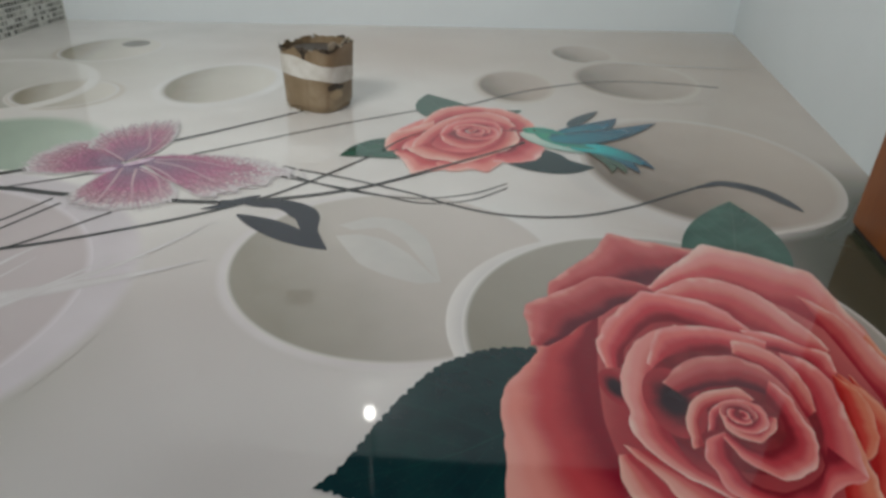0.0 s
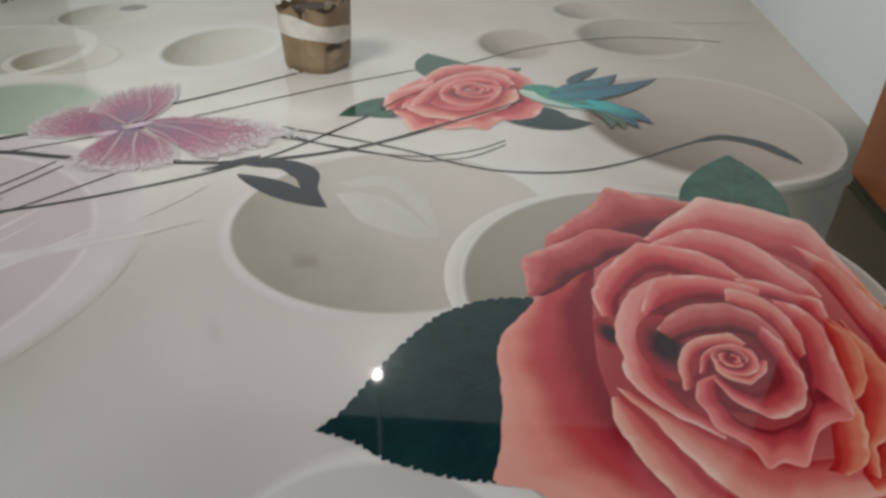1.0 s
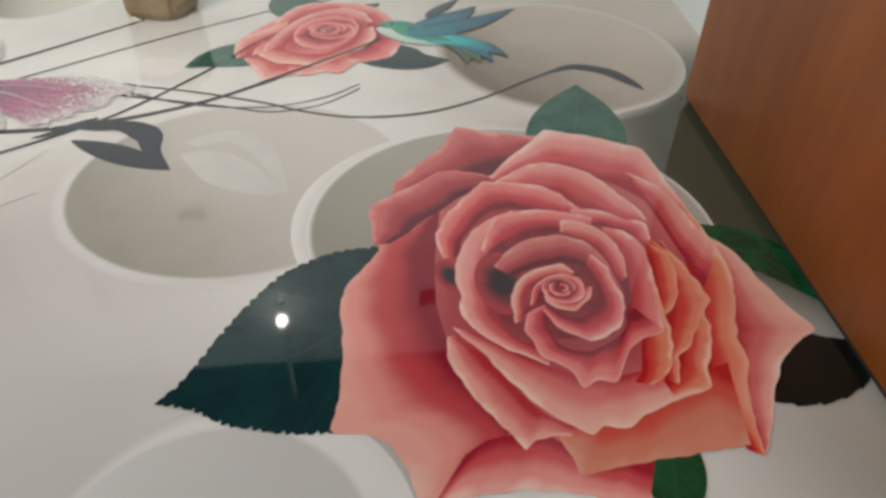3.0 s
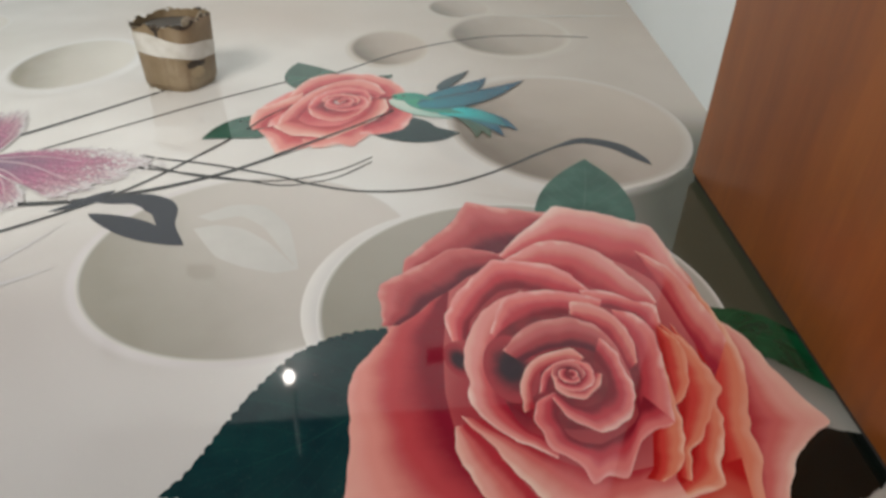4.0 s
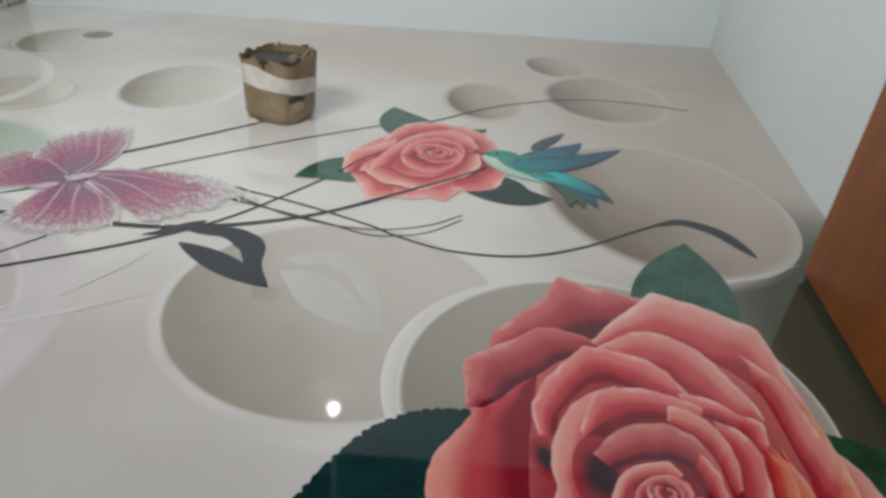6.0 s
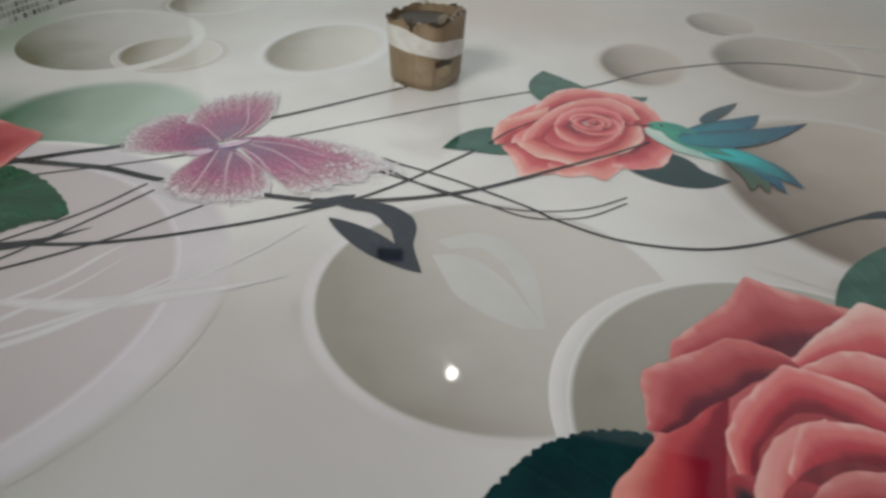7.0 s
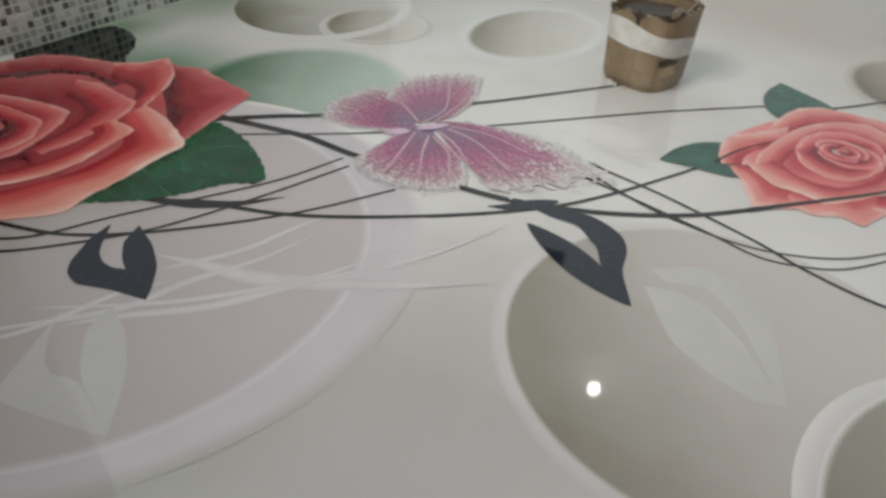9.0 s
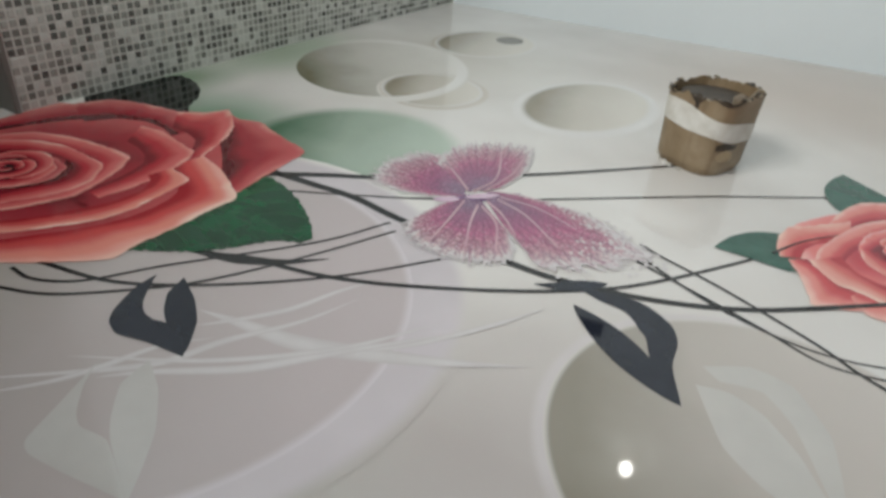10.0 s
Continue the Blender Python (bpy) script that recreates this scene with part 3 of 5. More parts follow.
# -- stems --
def stem(points, w0, w1, label="thin black printed stem"):
    ribbon("stem_print", points, lambda s: w0 + (w1 - w0) * s, INK_LINE, floor, label)


stem([(-1.00, 1.42), (-0.90, 1.432), (-0.799, 1.442), (-0.683, 1.431), (-0.465, 1.433), (-0.37, 1.446), (-0.251, 1.485), (-0.13, 1.554), (-0.011, 1.66), (0.04, 1.705)], 0.020, 0.009, "thick black printed stem under the butterfly")
stem([(-1.00, 1.125), (-0.88, 1.146), (-0.786, 1.188), (-0.682, 1.219), (-0.577, 1.272), (-0.441, 1.364), (-0.335, 1.455), (-0.267, 1.539), (-0.197, 1.649), (-0.137, 1.75)], 0.012, 0.006)
stem([(-0.991, 1.406), (-0.896, 1.483), (-0.828, 1.532), (-0.70, 1.65), (-0.587, 1.765), (-0.492, 1.875), (-0.37, 2.02)], 0.020, 0.008)
stem([(-0.93, 1.37), (-0.731, 1.503), (-0.557, 1.647), (-0.401, 1.793), (-0.26, 1.923), (-0.095, 2.06)], 0.006, 0.006)
stem([(-0.095, 2.06), (0.033, 2.13), (0.23, 2.328), (0.452, 2.464), (0.637, 2.495), (0.829, 2.473)], 0.007, 0.008)
stem([(-0.33, 1.63), (-0.289, 1.613), (-0.182, 1.582), (-0.039, 1.525), (0.026, 1.49), (0.13, 1.457), (0.257, 1.466), (0.371, 1.519), (0.48, 1.60), (0.56, 1.66)], 0.006, 0.008)
stem([(-0.305, 1.583), (-0.189, 1.53), (-0.078, 1.506), (0.003, 1.514), (0.08, 1.549), (0.142, 1.604)], 0.006, 0.003)
stem([(-0.317, 1.572), (-0.123, 1.517), (-0.034, 1.487), (0.028, 1.495), (0.081, 1.521), (0.142, 1.583)], 0.006, 0.003)
stem([(-1.03, 0.959), (-0.98, 0.963), (-0.925, 1.004), (-0.869, 1.101), (-0.749, 1.285), (-0.698, 1.412)], 0.007, 0.005)
stem([(-1.02, 0.99), (-0.893, 1.026), (-0.78, 1.108), (-0.659, 1.235), (-0.567, 1.371)], 0.009, 0.005)
stem([(-1.05, 0.90), (-0.994, 0.925), (-0.924, 0.962), (-0.834, 1.056), (-0.784, 1.132), (-0.726, 1.26), (-0.674, 1.395)], 0.007, 0.005)
ribbon("thorn_print", [(-0.90, 1.138), (-0.82, 1.168), (-0.755, 1.205), (-0.700, 1.262)], hooked(0.026, 0.4), INK_LINE, floor, "black printed thorn on the stem")
ribbon("thorn_print", [(-0.42, 1.404), (-0.385, 1.425), (-0.345, 1.462), (-0.33, 1.478)], hooked(0.028, 0.5), INK, floor, "dark printed thorn on the stem")
curl_leaf([(-0.349, 1.393), (-0.285, 1.358), (-0.225, 1.322), (-0.163, 1.285)], lens(0.052), [(-0.37, 1.443), (-0.325, 1.440), (-0.272, 1.442), (-0.225, 1.405), (-0.203, 1.345), (-0.161, 1.284)], hooked(0.052, 0.55), INK, "charcoal printed curled leaf on a stem")
dark_curl = fold([(-0.863, 1.075), (-0.858, 1.036), (-0.837, 0.990), (-0.819, 0.970), (-0.790, 0.961), (-0.745, 0.974), (-0.691, 0.983)], [(-0.863, 1.075), (-0.844, 1.048), (-0.822, 1.022), (-0.800, 1.009), (-0.779, 1.007), (-0.757, 1.012), (-0.691, 0.983)], INK, floor, "curl_leaf_print", "charcoal printed curled leaf below a rose")
fold([(-0.827, 1.093), (-0.775, 1.069), (-0.733, 1.039), (-0.704, 1.004), (-0.691, 0.983)], [(-0.827, 1.093), (-0.813, 1.055), (-0.786, 1.028), (-0.756, 1.010), (-0.691, 0.983)], INK, dark_curl, "blade")
ribbon("blade_print", [(0.535, 1.64), (0.60, 1.672), (0.665, 1.645), (0.70, 1.59), (0.718, 1.548)], lens(0.036), INK, floor, "dark printed leaf blade at a stem's end")


# -- leaves of the roses --
layer(0.0017)
blade("leaf_print", [(-0.070, 0.804), (-0.046, 0.840), (-0.020, 0.903), (0.005, 0.954), (0.041, 1.009), (0.084, 1.041), (0.122, 1.056), (0.193, 1.063)], [(-0.070, 0.804), (-0.024, 0.821), (0.027, 0.842), (0.075, 0.865), (0.119, 0.896), (0.146, 0.922), (0.167, 0.940), (0.211, 0.968)], [(-0.070, 0.804), (-0.030, 0.792), (0.008, 0.770), (0.035, 0.763), (0.062, 0.756), (0.085, 0.753), (0.124, 0.753), (0.183, 0.770)], LEAF_DARK, floor, "big dark printed rose leaf with a toothed edge", 23, 0.0055)
leaf("leaf_print", [(0.48, 1.22), (0.525, 1.36), (0.56, 1.48), (0.584, 1.58)], 0.085, 0.088, LEAF_TEAL, floor, "green printed rose leaf with a pale midrib")
leaf("leaf_print", [(0.57, 1.0), (0.64, 1.02), (0.70, 1.0), (0.735, 0.90)], 0.06, 0.06, LEAF_GREEN, floor, "dark green printed rose leaf beside the door", 9, 0.08)
leaf("leaf_print", [(0.55, 0.83), (0.62, 0.81), (0.69, 0.81), (0.76, 0.83)], 0.06, 0.06, LEAF_BLACK, floor, "nearly black printed rose leaf beside the door", 9, 0.08)
leaf("leaf_print", [(0.46, 0.74), (0.45, 0.69), (0.44, 0.65), (0.43, 0.60)], 0.03, 0.03, LEAF_GREEN, floor, "small green printed leaf below the rose")
leaf("leaf_print", [(-0.05, 1.76), (-0.11, 1.77), (-0.17, 1.745), (-0.225, 1.704)], 0.062, 0.068, LEAF_TEAL, floor, "green printed leaf of the small rose")
leaf("leaf_print", [(0.0, 2.0), (-0.03, 2.08), (-0.055, 2.15), (-0.073, 2.224)], 0.058, 0.085, LEAF_TEAL, floor, "green printed leaf above the small rose")
leaf("leaf_print", [(0.12, 1.80), (0.20, 1.745), (0.27, 1.715), (0.338, 1.722)], 0.075, 0.055, LEAF_DARK, floor, "dark teal printed leaf under the small rose")
leaf("leaf_print", [(0.12, 2.06), (0.15, 2.085), (0.175, 2.10), (0.193, 2.117)], 0.018, 0.018, LEAF_TEAL, floor, "tip of a green printed leaf")
blade("leaf_print", [(-0.761, 1.288), (-0.799, 1.326), (-0.870, 1.371), (-0.934, 1.395), (-0.984, 1.401), (-1.008, 1.354), (-1.025, 1.278), (-1.028, 1.167)], [(-0.761, 1.288), (-0.801, 1.287), (-0.847, 1.282), (-0.892, 1.274), (-0.935, 1.263), (-0.972, 1.247), (-0.994, 1.196), (-1.010, 1.133)], [(-0.761, 1.288), (-0.767, 1.265), (-0.799, 1.247), (-0.823, 1.210), (-0.850, 1.167), (-0.885, 1.132), (-0.938, 1.092), (-0.960, 1.070)], LEAF_GREEN, floor, "large green printed rose leaf with a pale midrib", 15, 0.005)
blade("leaf_print", [(-1.446, 1.630), (-1.506, 1.662), (-1.565, 1.665), (-1.582, 1.628), (-1.582, 1.563), (-1.585, 1.489), (-1.587, 1.419)], [(-1.446, 1.630), (-1.453, 1.594), (-1.470, 1.559), (-1.490, 1.527), (-1.503, 1.492), (-1.525, 1.449), (-1.554, 1.399)], [(-1.446, 1.630), (-1.403, 1.587), (-1.372, 1.537), (-1.307, 1.478), (-1.362, 1.448), (-1.441, 1.420), (-1.513, 1.373)], LEAF_BLACK, floor, "dark printed rose leaf beside the tiled wall", 9, 0.006)


# -- the roses --
def heart_of(rose, centre, r, materials, layers=7):
    """The rolled petals in a rose's middle, each winding inwards behind the next."""
    for k in range(layers):
        outer, below = r * (1 - k / layers) ** 0.9, r * (1 - (k + 1) / layers) ** 0.9
        a, span = 137 * k + 200, 215
        edge = [(a + span * s, outer * (0.80 + 0.12 * s + 0.16 * math.sin(math.pi * s))) for s in (0, 0.2, 0.4, 0.6, 0.8, 1.0)]
        at = (centre[0] + random.uniform(-0.04, 0.04) * r, centre[1] + random.uniform(-0.04, 0.04) * r)
        petal(at, soft_edge(edge), max(0.0015, below * 0.72), materials[k % len(materials)], rose, steps=30, wave=outer * 0.05)


def big_rose():
    layer(0.0020)
    rose = petal((0.366, 0.942), [(0, 0.27), (20, 0.28), (38, 0.35), (53, 0.42), (65, 0.425), (76, 0.435), (97, 0.44), (110, 0.36), (122, 0.30), (137, 0.275), (158, 0.21), (180, 0.22), (205, 0.24), (216, 0.27), (241, 0.29), (265, 0.25), (290, 0.24), (313, 0.27), (346, 0.31), (360, 0.27)], 0.02, PETAL_DUSK, floor, name="rose_print", steps=60, label="very large printed pink rose in full bloom")
    # The outer petals.
    fold([(0.260, 1.147), (0.223, 1.111), (0.185, 1.076), (0.158, 1.029), (0.125, 0.975), (0.121, 0.924), (0.125, 0.860), (0.122, 0.797), (0.116, 0.754), (0.147, 0.750), (0.175, 0.734), (0.191, 0.702), (0.203, 0.648)], [(0.261, 1.136), (0.251, 1.071), (0.243, 1.010), (0.239, 0.934), (0.244, 0.886), (0.253, 0.841), (0.274, 0.780), (0.297, 0.740), (0.267, 0.720), (0.275, 0.717), (0.279, 0.714)], PETAL_SIDE, rose)
    fold([(0.201, 0.649), (0.221, 0.665), (0.247, 0.671), (0.298, 0.674), (0.347, 0.667), (0.374, 0.657), (0.411, 0.647)], [(0.248, 0.717), (0.272, 0.732), (0.300, 0.737), (0.328, 0.738), (0.355, 0.717), (0.378, 0.702), (0.434, 0.696)], PETAL_CORAL, rose)
    fold([(0.633, 1.060), (0.661, 1.019), (0.670, 0.955), (0.685, 0.895), (0.696, 0.860), (0.670, 0.846), (0.633, 0.818), (0.602, 0.779), (0.569, 0.723), (0.548, 0.693)], [(0.611, 1.029), (0.616, 0.992), (0.616, 0.946), (0.592, 0.885), (0.577, 0.849), (0.570, 0.814), (0.559, 0.783), (0.551, 0.753), (0.550, 0.725), (0.544, 0.695)], PETAL_PEACH, rose)
    fold([(0.632, 1.276), (0.635, 1.179), (0.642, 1.053), (0.642, 1.002), (0.635, 0.958), (0.605, 0.884), (0.591, 0.848), (0.589, 0.821), (0.569, 0.774), (0.553, 0.725), (0.547, 0.691)], [(0.629, 1.261), (0.608, 1.149), (0.592, 1.037), (0.576, 0.949), (0.558, 0.888), (0.538, 0.834), (0.521, 0.778), (0.524, 0.741), (0.532, 0.700)], PETAL_FIRE, rose)
    fold([(0.342, 0.740), (0.351, 0.714), (0.354, 0.696), (0.356, 0.684), (0.390, 0.690), (0.433, 0.695), (0.483, 0.700), (0.537, 0.703)], [(0.357, 0.744), (0.385, 0.746), (0.417, 0.758), (0.449, 0.768), (0.478, 0.782), (0.507, 0.795), (0.536, 0.807), (0.563, 0.815)], PETAL_EMBER, rose)
    fold([(0.192, 1.187), (0.197, 1.222), (0.238, 1.279), (0.281, 1.332), (0.316, 1.405), (0.358, 1.389), (0.413, 1.372), (0.454, 1.348)], [(0.219, 1.185), (0.256, 1.214), (0.290, 1.231), (0.336, 1.227), (0.372, 1.251), (0.407, 1.284), (0.443, 1.319)], PETAL_DUSK, rose)
    fold([(0.163, 1.063), (0.157, 1.155), (0.188, 1.184), (0.225, 1.211), (0.269, 1.250), (0.297, 1.253), (0.338, 1.241), (0.359, 1.226)], [(0.185, 1.064), (0.211, 1.087), (0.234, 1.116), (0.265, 1.142), (0.295, 1.174), (0.331, 1.195), (0.356, 1.209)], PETAL_DUSK, rose)
    fold([(0.350, 1.230), (0.393, 1.291), (0.442, 1.345), (0.473, 1.385), (0.512, 1.371), (0.550, 1.358), (0.611, 1.320), (0.630, 1.307), (0.634, 1.239), (0.635, 1.179), (0.637, 1.143)], [(0.361, 1.212), (0.413, 1.242), (0.461, 1.242), (0.512, 1.221), (0.547, 1.194), (0.567, 1.168), (0.581, 1.144), (0.592, 1.113), (0.600, 1.098)], PETAL_BLOOM, rose)
    fold([(0.576, 1.233), (0.596, 1.214), (0.617, 1.181), (0.628, 1.125), (0.635, 1.056), (0.633, 1.009)], [(0.576, 1.224), (0.578, 1.172), (0.583, 1.099), (0.585, 1.025), (0.587, 0.976), (0.585, 0.937)], PETAL_CORAL, rose)
    fold([(0.350, 1.213), (0.384, 1.237), (0.421, 1.266), (0.466, 1.267), (0.508, 1.240), (0.531, 1.204), (0.546, 1.162), (0.559, 1.136), (0.567, 1.098)], [(0.359, 1.196), (0.403, 1.192), (0.445, 1.173), (0.466, 1.150), (0.494, 1.124), (0.522, 1.100), (0.550, 1.081)], PETAL_BLOOM, rose)
    fold([(0.256, 1.026), (0.249, 1.069), (0.265, 1.122), (0.300, 1.171), (0.337, 1.216), (0.380, 1.212), (0.423, 1.201), (0.450, 1.178), (0.466, 1.144), (0.480, 1.119)], [(0.278, 1.029), (0.286, 1.068), (0.310, 1.104), (0.336, 1.133), (0.367, 1.140), (0.400, 1.131), (0.433, 1.121), (0.459, 1.106)], PETAL_ROSE, rose)
    fold([(0.457, 1.132), (0.496, 1.128), (0.524, 1.107), (0.560, 1.090), (0.555, 1.049)], [(0.462, 1.100), (0.492, 1.085), (0.518, 1.063), (0.530, 1.026)], PETAL_ROSE, rose)
    # The lower petals.
    fold([(0.245, 0.878), (0.243, 0.850), (0.251, 0.823), (0.268, 0.783), (0.291, 0.746), (0.303, 0.729), (0.309, 0.717), (0.321, 0.727), (0.340, 0.732), (0.357, 0.729)], [(0.262, 0.882), (0.288, 0.842), (0.308, 0.806), (0.325, 0.776), (0.343, 0.755), (0.358, 0.745), (0.366, 0.741)], PETAL_PEACH, rose)
    fold([(0.255, 0.894), (0.272, 0.867), (0.299, 0.826), (0.319, 0.790), (0.338, 0.764), (0.358, 0.746), (0.381, 0.730), (0.395, 0.739), (0.422, 0.737), (0.445, 0.751), (0.474, 0.763), (0.510, 0.775), (0.531, 0.782)], [(0.281, 0.885), (0.308, 0.858), (0.334, 0.839), (0.357, 0.824), (0.381, 0.812), (0.405, 0.805), (0.434, 0.805), (0.465, 0.811), (0.494, 0.817), (0.521, 0.819), (0.534, 0.817)], PETAL_PEACH, rose)
    # The folded petals at the rose's flank.
    fold([(0.568, 1.046), (0.579, 1.001), (0.584, 0.954), (0.588, 0.921), (0.572, 0.902), (0.566, 0.868), (0.546, 0.825), (0.534, 0.801), (0.530, 0.781), (0.505, 0.776), (0.483, 0.770)], [(0.565, 1.039), (0.555, 0.973), (0.541, 0.915), (0.525, 0.862), (0.508, 0.828), (0.494, 0.808), (0.479, 0.794)], PETAL_FIRE, rose)
    fold([(0.554, 1.047), (0.571, 1.020), (0.580, 0.983), (0.586, 0.948), (0.587, 0.923), (0.569, 0.902), (0.550, 0.870), (0.528, 0.842), (0.512, 0.830), (0.494, 0.788)], [(0.550, 1.039), (0.540, 0.969), (0.525, 0.911), (0.514, 0.873), (0.496, 0.838), (0.481, 0.797)], PETAL_FIRE, rose)
    fold([(0.547, 1.045), (0.563, 1.021), (0.565, 0.984), (0.553, 0.940), (0.535, 0.910), (0.518, 0.895)], [(0.543, 1.037), (0.530, 0.975), (0.525, 0.942), (0.519, 0.922), (0.509, 0.904)], PETAL_FIRE, rose)
    fold([(0.537, 1.023), (0.528, 0.953), (0.521, 0.911), (0.516, 0.872), (0.506, 0.837), (0.490, 0.805), (0.464, 0.789)], [(0.493, 0.956), (0.488, 0.914), (0.478, 0.866), (0.467, 0.832), (0.458, 0.807), (0.446, 0.794)], PETAL_FIRE, rose)
    disc("hollow", (0.262, 0.990), 0.019, 0.034, 15, HEART, rose)
    # The petals round the bud.
    fold([(0.494, 1.085), (0.525, 1.069), (0.537, 1.033), (0.533, 0.987), (0.519, 0.922), (0.508, 0.871), (0.490, 0.861)], [(0.487, 1.027), (0.490, 0.990), (0.484, 0.957), (0.475, 0.925), (0.470, 0.896), (0.466, 0.877)], PETAL_ROSE, rose)
    fold([(0.370, 1.133), (0.330, 1.112), (0.301, 1.083), (0.277, 1.034), (0.267, 0.985), (0.272, 0.947), (0.266, 0.925), (0.277, 0.892), (0.305, 0.861), (0.335, 0.841), (0.357, 0.827)], [(0.359, 1.073), (0.335, 1.036), (0.318, 0.992), (0.310, 0.949), (0.312, 0.911), (0.320, 0.883), (0.331, 0.866), (0.348, 0.856), (0.362, 0.842)], PETAL_BLOOM, rose)
    fold([(0.310, 1.041), (0.335, 1.110), (0.365, 1.128), (0.409, 1.133), (0.451, 1.123), (0.485, 1.107)], [(0.323, 1.015), (0.347, 1.048), (0.379, 1.069), (0.414, 1.077), (0.446, 1.071), (0.468, 1.060)], PETAL_ROSE, rose)
    disc("bud_shade", (0.395, 0.970), 0.098, 0.105, 0, BUD_SHADE, rose)
    disc("heart", (0.328, 0.972), 0.036, 0.062, 0, HEART, rose)
    fold([(0.322, 1.004), (0.355, 1.047), (0.395, 1.066), (0.437, 1.067), (0.470, 1.038), (0.485, 0.985), (0.477, 0.941)], [(0.343, 0.981), (0.378, 1.002), (0.414, 1.008), (0.443, 0.996), (0.457, 0.970), (0.452, 0.943)], PETAL_DUSK, rose)
    fold([(0.430, 1.075), (0.437, 1.101), (0.462, 1.100), (0.486, 1.079), (0.501, 1.045), (0.502, 1.001), (0.495, 0.972)], [(0.437, 1.067), (0.458, 1.052), (0.471, 1.025), (0.477, 1.001), (0.478, 0.968), (0.478, 0.957)], PETAL_CORAL, rose)
    fold([(0.373, 0.925), (0.348, 0.908), (0.340, 0.887), (0.348, 0.859), (0.351, 0.841), (0.376, 0.821), (0.388, 0.793), (0.404, 0.799), (0.428, 0.797), (0.445, 0.825), (0.465, 0.851), (0.508, 0.870)], [(0.380, 0.918), (0.370, 0.885), (0.375, 0.859), (0.389, 0.847), (0.409, 0.843), (0.428, 0.851), (0.444, 0.860), (0.459, 0.873), (0.471, 0.890), (0.483, 0.914)], PETAL_ROSE, rose)
    fold([(0.458, 1.023), (0.473, 0.992), (0.476, 0.927), (0.472, 0.909), (0.455, 0.878), (0.417, 0.859), (0.397, 0.872), (0.380, 0.886), (0.370, 0.918)], [(0.439, 0.983), (0.448, 0.954), (0.443, 0.928), (0.428, 0.907), (0.408, 0.899), (0.390, 0.904), (0.381, 0.921)], PETAL_ROSE, rose)
    fold([(0.331, 0.895), (0.335, 0.942), (0.348, 0.972), (0.368, 0.991), (0.393, 1.000), (0.415, 1.003), (0.428, 0.986)], [(0.344, 0.901), (0.348, 0.938), (0.361, 0.960), (0.377, 0.973), (0.396, 0.978), (0.412, 0.971)], PETAL_PEACH, rose)
    fold([(0.355, 0.925), (0.365, 0.955), (0.384, 0.976), (0.408, 0.983), (0.429, 0.974), (0.436, 0.950), (0.429, 0.927)], [(0.368, 0.928), (0.374, 0.949), (0.388, 0.962), (0.405, 0.966), (0.419, 0.962), (0.424, 0.946)], PETAL_ROSE, rose)
    fold([(0.380, 0.965), (0.376, 0.933), (0.389, 0.916), (0.410, 0.912), (0.430, 0.927), (0.443, 0.954)], [(0.392, 0.962), (0.391, 0.941), (0.399, 0.929), (0.412, 0.928), (0.423, 0.938), (0.431, 0.957)], PETAL_CORAL, rose)
    heart_of(rose, (0.402, 0.955), 0.030, (PETAL_ROSE, PETAL_DUSK, PETAL_ROSE), 4)


